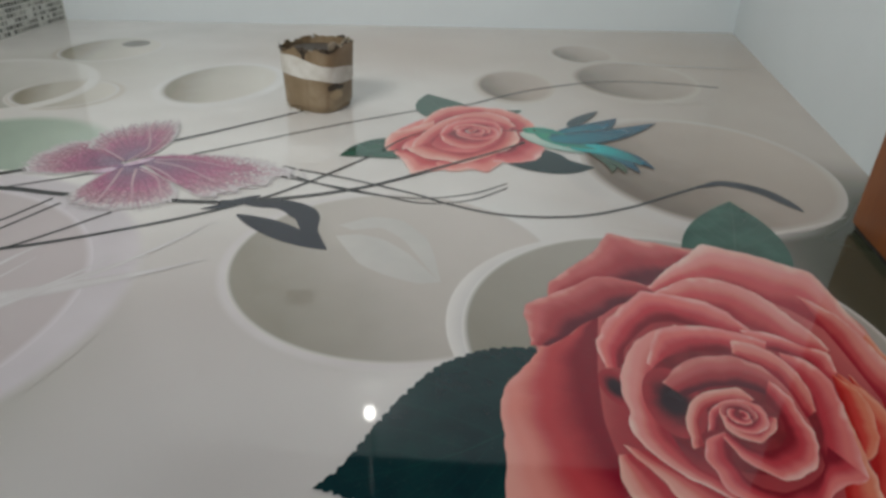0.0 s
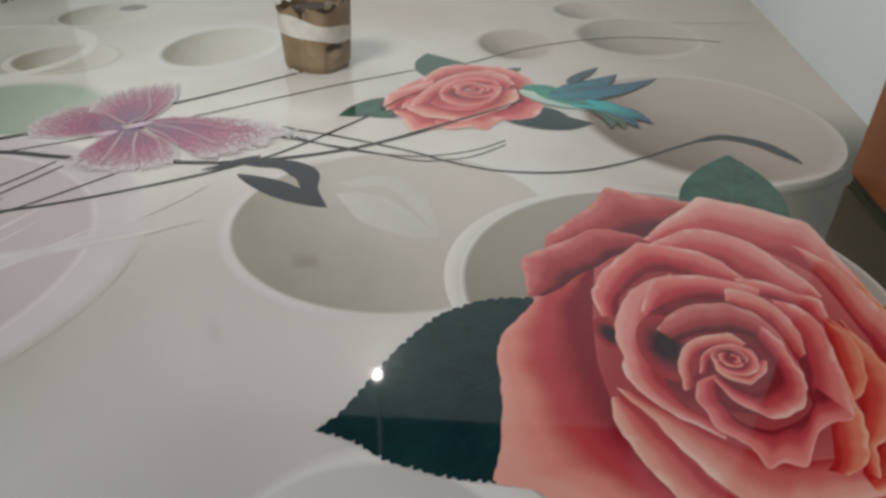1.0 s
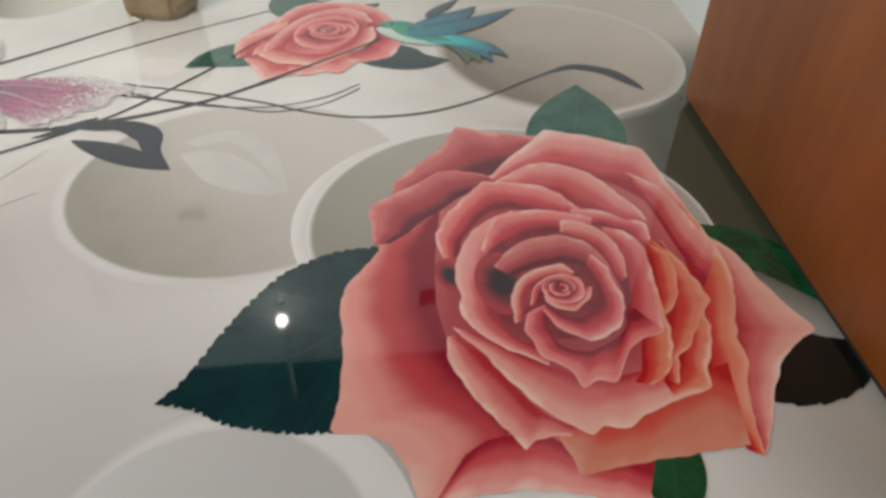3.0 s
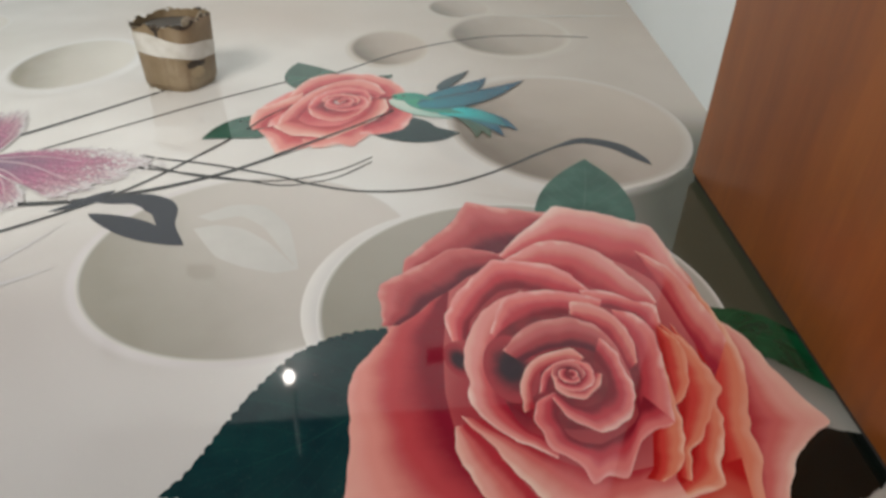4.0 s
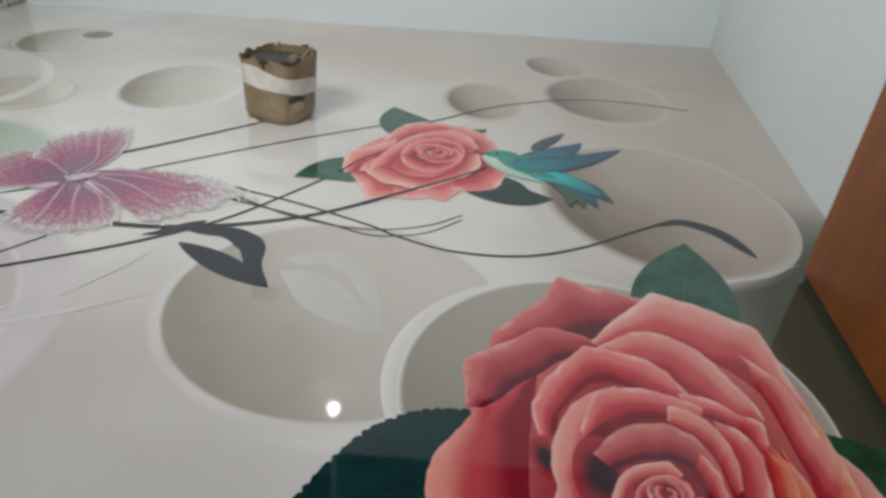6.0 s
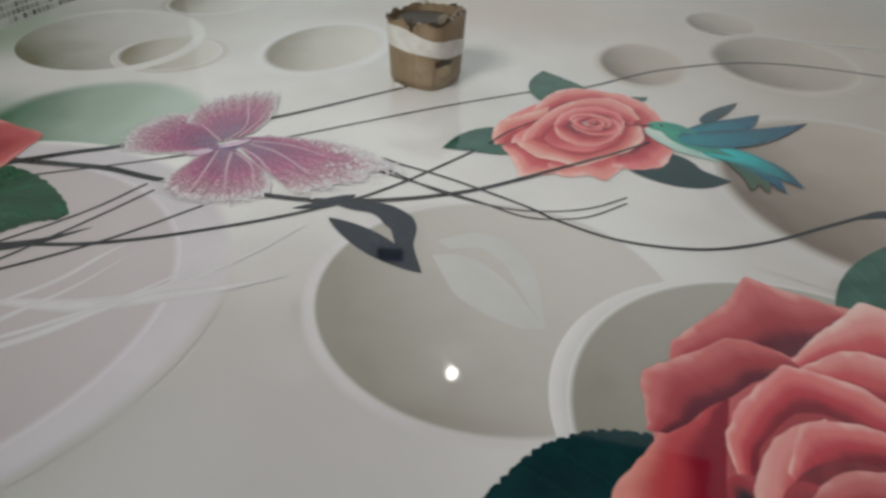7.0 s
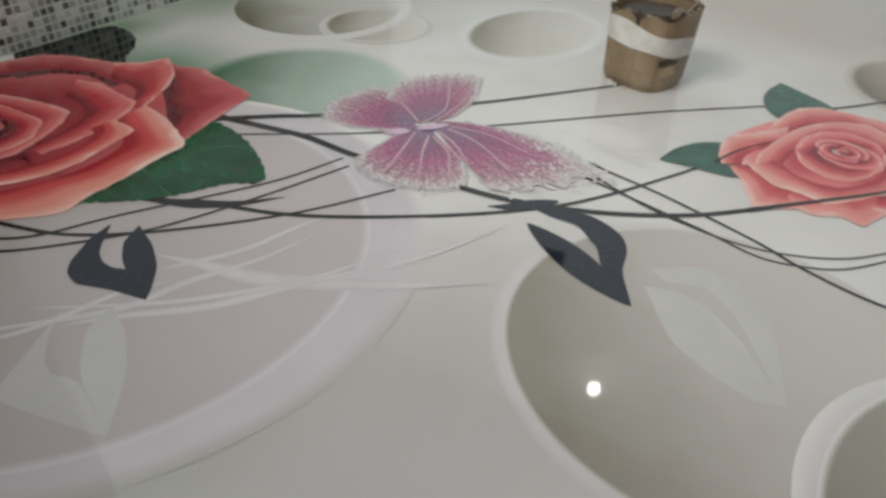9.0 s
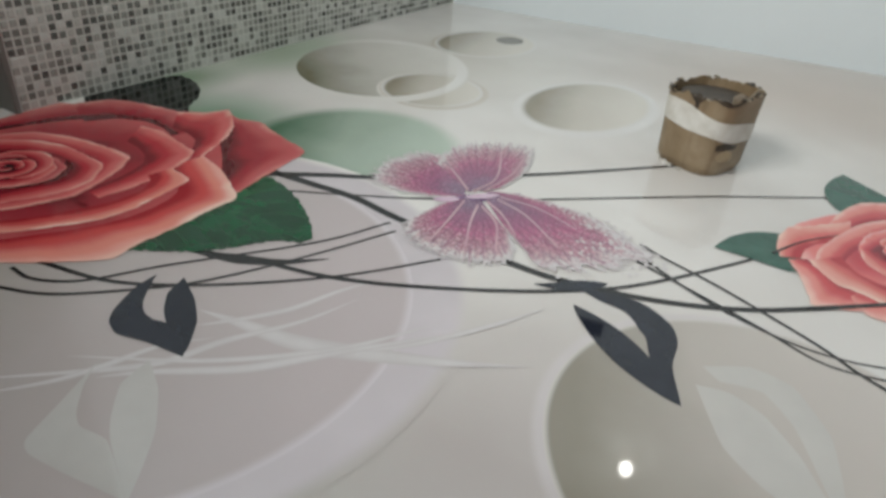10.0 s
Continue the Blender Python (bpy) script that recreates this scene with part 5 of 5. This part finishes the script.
def stained(name, colour, other, rough, scale=40):
    n = Nodes(name)
    p = n.add("TexCoord").outputs["Object"]
    k = n.noise(p, scale, 4)
    n.bump(k, 0.25, 0.001)
    return n.set(Base_Color=n.mix(n.ramp(k, [(0.35, (0, 0, 0)), (0.7, (1, 1, 1))]), colour, other), Roughness=rough)


CAN = can_material()
TAPE = stained("white_tape", (0.66, 0.65, 0.60), (0.52, 0.50, 0.44), 0.5, 25)
RESIDUE = stained("dark_residue", (0.025, 0.018, 0.012), (0.07, 0.05, 0.03), 0.5, 70)
CRUST = stained("pale_crust", (0.42, 0.38, 0.30), (0.22, 0.18, 0.12), 0.7, 60)
GLOW_PLASTIC = stained("lit_through_plastic", (0.34, 0.27, 0.17), (0.24, 0.17, 0.09), 0.35, 30)


def can_radius(a, z, r):
    """A rounded-square section that flares slightly upwards."""
    c, s = abs(math.cos(a)), abs(math.sin(a))
    return r * (0.955 + 0.09 * z / 0.165) / (c**3.4 + s**3.4) ** (1 / 3.4) * 0.99


def can_shell(r, z0, z1, grow=0.0, thick=0.003, a0=0.0, a1=2 * math.pi, steps=64, levels=10):
    """An upright shell; z0 and z1 are heights as functions of the angle."""
    bm = bmesh.new()
    closed = abs(a1 - a0 - 2 * math.pi) < 1e-6
    grid = []
    for side in (0, 1):
        for j in range(levels + 1):
            ring = []
            for i in range(steps if closed else steps + 1):
                a = a0 + (a1 - a0) * i / steps
                z = z0(a) + (z1(a) - z0(a)) * j / levels
                tuck = 0.006 * max(0.0, 1 - z / 0.012) if grow == 0 else 0.0
                q = can_radius(a, z, r) + grow - tuck - (thick if side else 0)
                ring.append(bm.verts.new((q * math.cos(a), q * math.sin(a), z)))
            grid.append(ring)
    rows = grid[: levels + 1] + grid[levels + 1 :][::-1]
    n = len(rows[0])
    for a, b in zip(rows, rows[1:] + rows[:1]):
        for i in range(n if closed else n - 1):
            bm.faces.new([a[i], a[(i + 1) % n], b[(i + 1) % n], b[i]])
    bmesh.ops.recalc_face_normals(bm, faces=bm.faces[:])
    return bm


def can():
    can_r, top = 0.080, 0.163
    ob = thing("open_can", "brown plastic can cut open, banded with white tape", "can", (-0.352, 2.072, 0.0), -20)

    def rim(a):
        return top + 0.009 * noise.noise((math.cos(a) * 3, math.sin(a) * 3, 4)) + 0.006 * noise.noise((a * 9, 2, 0)) - 0.006 * math.cos(a - 3.6)

    part("body", can_shell(can_r, lambda a: 0.001, rim), CAN, ob)
    bm = bmesh.new()
    bmesh.ops.create_circle(bm, cap_ends=True, radius=can_r * 0.9, segments=32, matrix=pose(0, 0, 0.148))
    part("residue", bm, RESIDUE, ob, "dark dried residue inside")
    slope = lambda a: -0.010 * math.cos(a) + 0.012 * math.cos(a - 5.0)
    part("tape", can_shell(can_r, lambda a: 0.080 + slope(a) + 0.002 * math.sin(5 * a), lambda a: 0.121 + slope(a) * 1.5 + 0.004 * math.sin(3 * a + 1), 0.0015, 0.0012, levels=3), TAPE, ob, "broad band of white tape")
    for a, w, low in ((4.86, 0.055, 0.129), (4.85, 0.22, 0.149), (5.6, 0.40, 0.154), (4.1, 0.26, 0.151)):
        part("drip", can_shell(can_r, lambda t: low + 0.03 * ((t - a) / w) ** 2 * 0.5, lambda t: rim(t) + 0.001, 0.0012, 0.001, a - w, a + w, 10, 3), RESIDUE, ob, "dark drip below the rim")
    random.seed(5)
    for k in range(34):
        a = random.uniform(0, 2 * math.pi)
        bm = bmesh.new()
        bmesh.ops.create_icosphere(bm, subdivisions=1, radius=random.uniform(0.0025, 0.0055))
        for v in bm.verts:
            v.co = Vector((v.co.x * 1.5, v.co.y * 1.5, v.co.z * 0.7)) * random.uniform(0.5, 1.4)
        bmesh.ops.transform(bm, matrix=Matrix.Translation((can_radius(a, top, can_r) * 0.97 * math.cos(a), can_radius(a, top, can_r) * 0.97 * math.sin(a), rim(a) + 0.001)), verts=bm.verts)
        part("crust", bm, RESIDUE if k % 3 else CRUST, ob)
    part("torn_flap", can_shell(can_r, lambda a: 0.154, lambda a: 0.176 + 0.006 * math.sin(a * 9), -0.004, 0.002, 5.6, 6.5, 12, 4), CRUST, ob, "pale torn flap standing at the rim")
    # Pale oval: light coming through the plastic, put into its colour.
    a = 5.80
    bm = bmesh.new()
    bmesh.ops.create_uvsphere(bm, u_segments=16, v_segments=8, radius=1)
    for v in bm.verts:
        v.co = Vector((v.co.x * 0.022, v.co.y * 0.003, v.co.z * 0.014))
    q = can_radius(a, 0.05, can_r)
    bmesh.ops.transform(bm, matrix=pose(q * math.cos(a), q * math.sin(a), 0.048, 0, 0, math.degrees(a) + 90), verts=bm.verts)
    part("glow_patch", bm, GLOW_PLASTIC, ob, "pale oval painted as light seen through the plastic")
    part("smudge", can_shell(can_r, lambda t: 0.060, lambda t: 0.074 + 0.004 * math.sin(9 * t), 0.0013, 0.001, 5.55, 6.2, 12, 3), RESIDUE, ob, "dark smudge above the pale oval")
    bm = bmesh.new()
    for k in range(26):
        a = random.uniform(3.6, 4.9)
        d = can_r * random.uniform(0.98, 1.12)
        m = pose(d * math.cos(a), d * math.sin(a), 0.003, random.uniform(0, 90), random.uniform(0, 90), 0)
        bmesh.ops.create_cube(bm, size=random.uniform(0.003, 0.008), matrix=m)
    crumbs = new("plaster_crumbs", mesh_of("plaster_crumbs", bm, TAPE))
    crumbs.matrix_world = ob.matrix_world
    tagged(crumbs, "white crumbs lying at the foot of the can", "crumbs", kind="stuff")


can()


# ---- things on the far wall ----
def wall_frame(f, h, out=0.0):
    """A pose on the far wall: f metres along it from its west end, at height h, with -y out of the wall."""
    a, b = Vector((*NW, 0)), Vector((*NE, 0))
    way = (b - a).normalized()
    p = a + way * f - Vector((-way.y, way.x, 0)) * out
    return pose(p.x, p.y, h, 0, 0, math.degrees(math.atan2(way.y, way.x)))


GREY_PLASTIC = stained("grey_plastic", (0.10, 0.10, 0.10), (0.06, 0.06, 0.06), 0.5, 60)
DARK_BOX = stained("dark_box_inside", (0.03, 0.03, 0.03), (0.05, 0.045, 0.04), 0.7, 60)
WHITE_PLASTIC = stained("white_plastic", (0.75, 0.75, 0.73), (0.70, 0.70, 0.68), 0.35, 20)


def socket_box(f, h, w, t, label):
    ob = thing("electrical_box", label, "electrical box", group="electrical boxes on the far wall")
    ob.matrix_world = wall_frame(f, h)
    for name, lo, hi in (("frame", (-w / 2, -0.012, t / 2 - 0.006), (w / 2, 0.0, t / 2)), ("frame", (-w / 2, -0.012, -t / 2), (w / 2, 0.0, -t / 2 + 0.006)),
                         ("frame", (-w / 2, -0.012, -t / 2 + 0.006), (-w / 2 + 0.006, 0.0, t / 2 - 0.006)), ("frame", (w / 2 - 0.006, -0.012, -t / 2 + 0.006), (w / 2, 0.0, t / 2 - 0.006))):
        part(name, box(bmesh.new(), lo, hi), GREY_PLASTIC, ob)
    part("back", box(bmesh.new(), (-w / 2 + 0.006, -0.004, -t / 2 + 0.006), (w / 2 - 0.006, -0.0005, t / 2 - 0.006)), DARK_BOX, ob)


socket_box(0.83, 1.355, 0.13, 0.075, "dark open electrical box let into the white wall")
socket_box(2.05, 2.16, 0.10, 0.12, "dark open junction box high on the wall")
socket_box(0.30, 1.79, 0.06, 0.14, "tall grey electrical box on the white wall")
socket_box(0.40, 2.33, 0.10, 0.14, "grey junction box near the ceiling")


def wall_lamp():
    ob = thing("wall_lamp", "bare white bulb in a holder on the wall", "lamp")
    ob.matrix_world = wall_frame(1.18, 2.065)
    bm = bmesh.new()
    bmesh.ops.create_cone(bm, cap_ends=True, segments=24, radius1=0.045, radius2=0.036, depth=0.02, matrix=pose(0, -0.01, 0, 90))
    part("base_plate", bm, WHITE_PLASTIC, ob)
    bm = bmesh.new()
    bmesh.ops.create_cone(bm, cap_ends=True, segments=20, radius1=0.019, radius2=0.017, depth=0.05, matrix=pose(0, -0.045, 0, 90))
    part("holder", bm, WHITE_PLASTIC, ob)
    n = Nodes("lit_bulb_glass")
    n.set(Base_Color=(0.9, 0.9, 0.88), Emission_Color=(1.0, 0.97, 0.92), Emission_Strength=38.0)
    bm = bmesh.new()
    bmesh.ops.create_uvsphere(bm, u_segments=24, v_segments=14, radius=0.032)
    for v in bm.verts:
        v.co.y = v.co.y * 1.25 - 0.105
    part("bulb", bm, n.mat, ob, "lit frosted bulb")
    part("conduit", box(bmesh.new(), (-0.011, -0.03, 0.05), (0.011, -0.002, HEIGHT - 2.07), 0.003), WHITE_PLASTIC, ob, "white cable conduit running up the wall")


wall_lamp()


# ---- the added window ----
def window():
    # An unseen opening behind the camera, added for the daylight lamp.
    ob = thing("added_window_1", "added unseen white framed window beside the doorway", "window", (-1.43, 0.40, 1.2), kind="structure")
    for name, lo, hi in (("window_frame", (0, 0, 0), (0.9, 0.03, 0.03)), ("window_frame", (0, 0, 0.89), (0.9, 0.03, 0.92)),
                         ("window_frame", (0, 0, 0.03), (0.03, 0.03, 0.89)), ("window_frame", (0.87, 0, 0.03), (0.9, 0.03, 0.89))):
        part(name, box(bmesh.new(), lo, hi, 0.003), WHITE_PLASTIC, ob)


window()


# ---- the tiled wall ----
def tile_material(name, joined):
    n = Nodes(name)
    k = n.add("NewGeometry").outputs["Random Per Island"] if joined else n.add("ObjectInfo").outputs["Random"]
    c = n.ramp(k, [(0.0, (0.060, 0.064, 0.058)), (0.16, (0.15, 0.156, 0.14)), (0.34, (0.27, 0.278, 0.25)), (0.54, (0.37, 0.38, 0.345)), (0.72, (0.52, 0.535, 0.495)), (0.88, (0.66, 0.68, 0.64))], "CONSTANT")
    p = world_pos(n)
    c = n.mix(n.math("MULTIPLY", n.noise(p, 160, 3), 0.35), c, (0.20, 0.19, 0.17))
    return n.set(Base_Color=c, Roughness=0.22)


def tiled_wall():
    a, b = Vector((*SW, 0)), Vector((*NW, 0))
    way = (b - a).normalized()
    length = (b - a).length
    n = Nodes("pale_grout")
    grout = n.set(Base_Color=n.mix(n.noise(world_pos(n), 90, 3), (0.56, 0.57, 0.53), (0.70, 0.71, 0.665)), Roughness=0.85)
    dado = 0.44
    wall = slab("wall_west", b.xy, a.xy, 0, dado, 0.15, grout, "wall clad in small square grey mosaic tiles", "wall")
    slab("wall_west_upper", b.xy, a.xy, dado + 0.001, HEIGHT, 0.15, WHITE, "plain white plaster wall above the tiles", "wall")
    pitch, size, deep = 0.0190, 0.0143, 0.0020
    cols, rows = int(length / pitch), int((dado - 0.004) / pitch)
    chip = 0.0012

    def tile(x, z):
        lo, hi = size / 2, size / 2 - chip
        base = [(x + i * lo, 0.0, z + k * lo) for i, k in ((-1, -1), (1, -1), (1, 1), (-1, 1))]
        face = [(x + i * hi, deep, z + k * hi) for i, k in ((-1, -1), (1, -1), (1, 1), (-1, 1))]
        return base + face

    QUADS = [(4, 7, 6, 5), (0, 4, 5, 1), (1, 5, 6, 2), (2, 6, 7, 3), (3, 7, 4, 0)]
    one = bpy.data.meshes.new("tile")
    one.from_pydata(tile(0, 0), [], QUADS)
    one.materials.append(tile_material("mosaic_tile", False))
    verts, faces = [], []
    for r in range(rows):
        for k in range(cols):
            x, z = length - (k + 0.5) * pitch - 0.003, (r + 0.5) * pitch + 0.002
            if r < 13 and k < 23:
                t = new("tile", one)
                t.parent = wall
                t.location = (x, 0, z)
            else:
                i = len(verts)
                verts += tile(x, z)
                faces += [tuple(i + q for q in f) for f in QUADS]
    me = bpy.data.meshes.new("tiles")
    me.from_pydata(verts, [], faces)
    me.materials.append(tile_material("mosaic_tiles", True))
    rest = new("tiles", me)
    rest.parent = wall
    tagged(rest, "small square mosaic tiles in mixed greys", kind="stuff")
    # The plain edge strip at the tiled wall's end, greyed as if in shade.
    part("edge_trim", box(bmesh.new(), (length, -0.14, 0.0), (length + 0.012, 0.006, dado), 0.002), SHADED_PLASTER, wall, "edge strip coloured grey for shade")


tiled_wall()
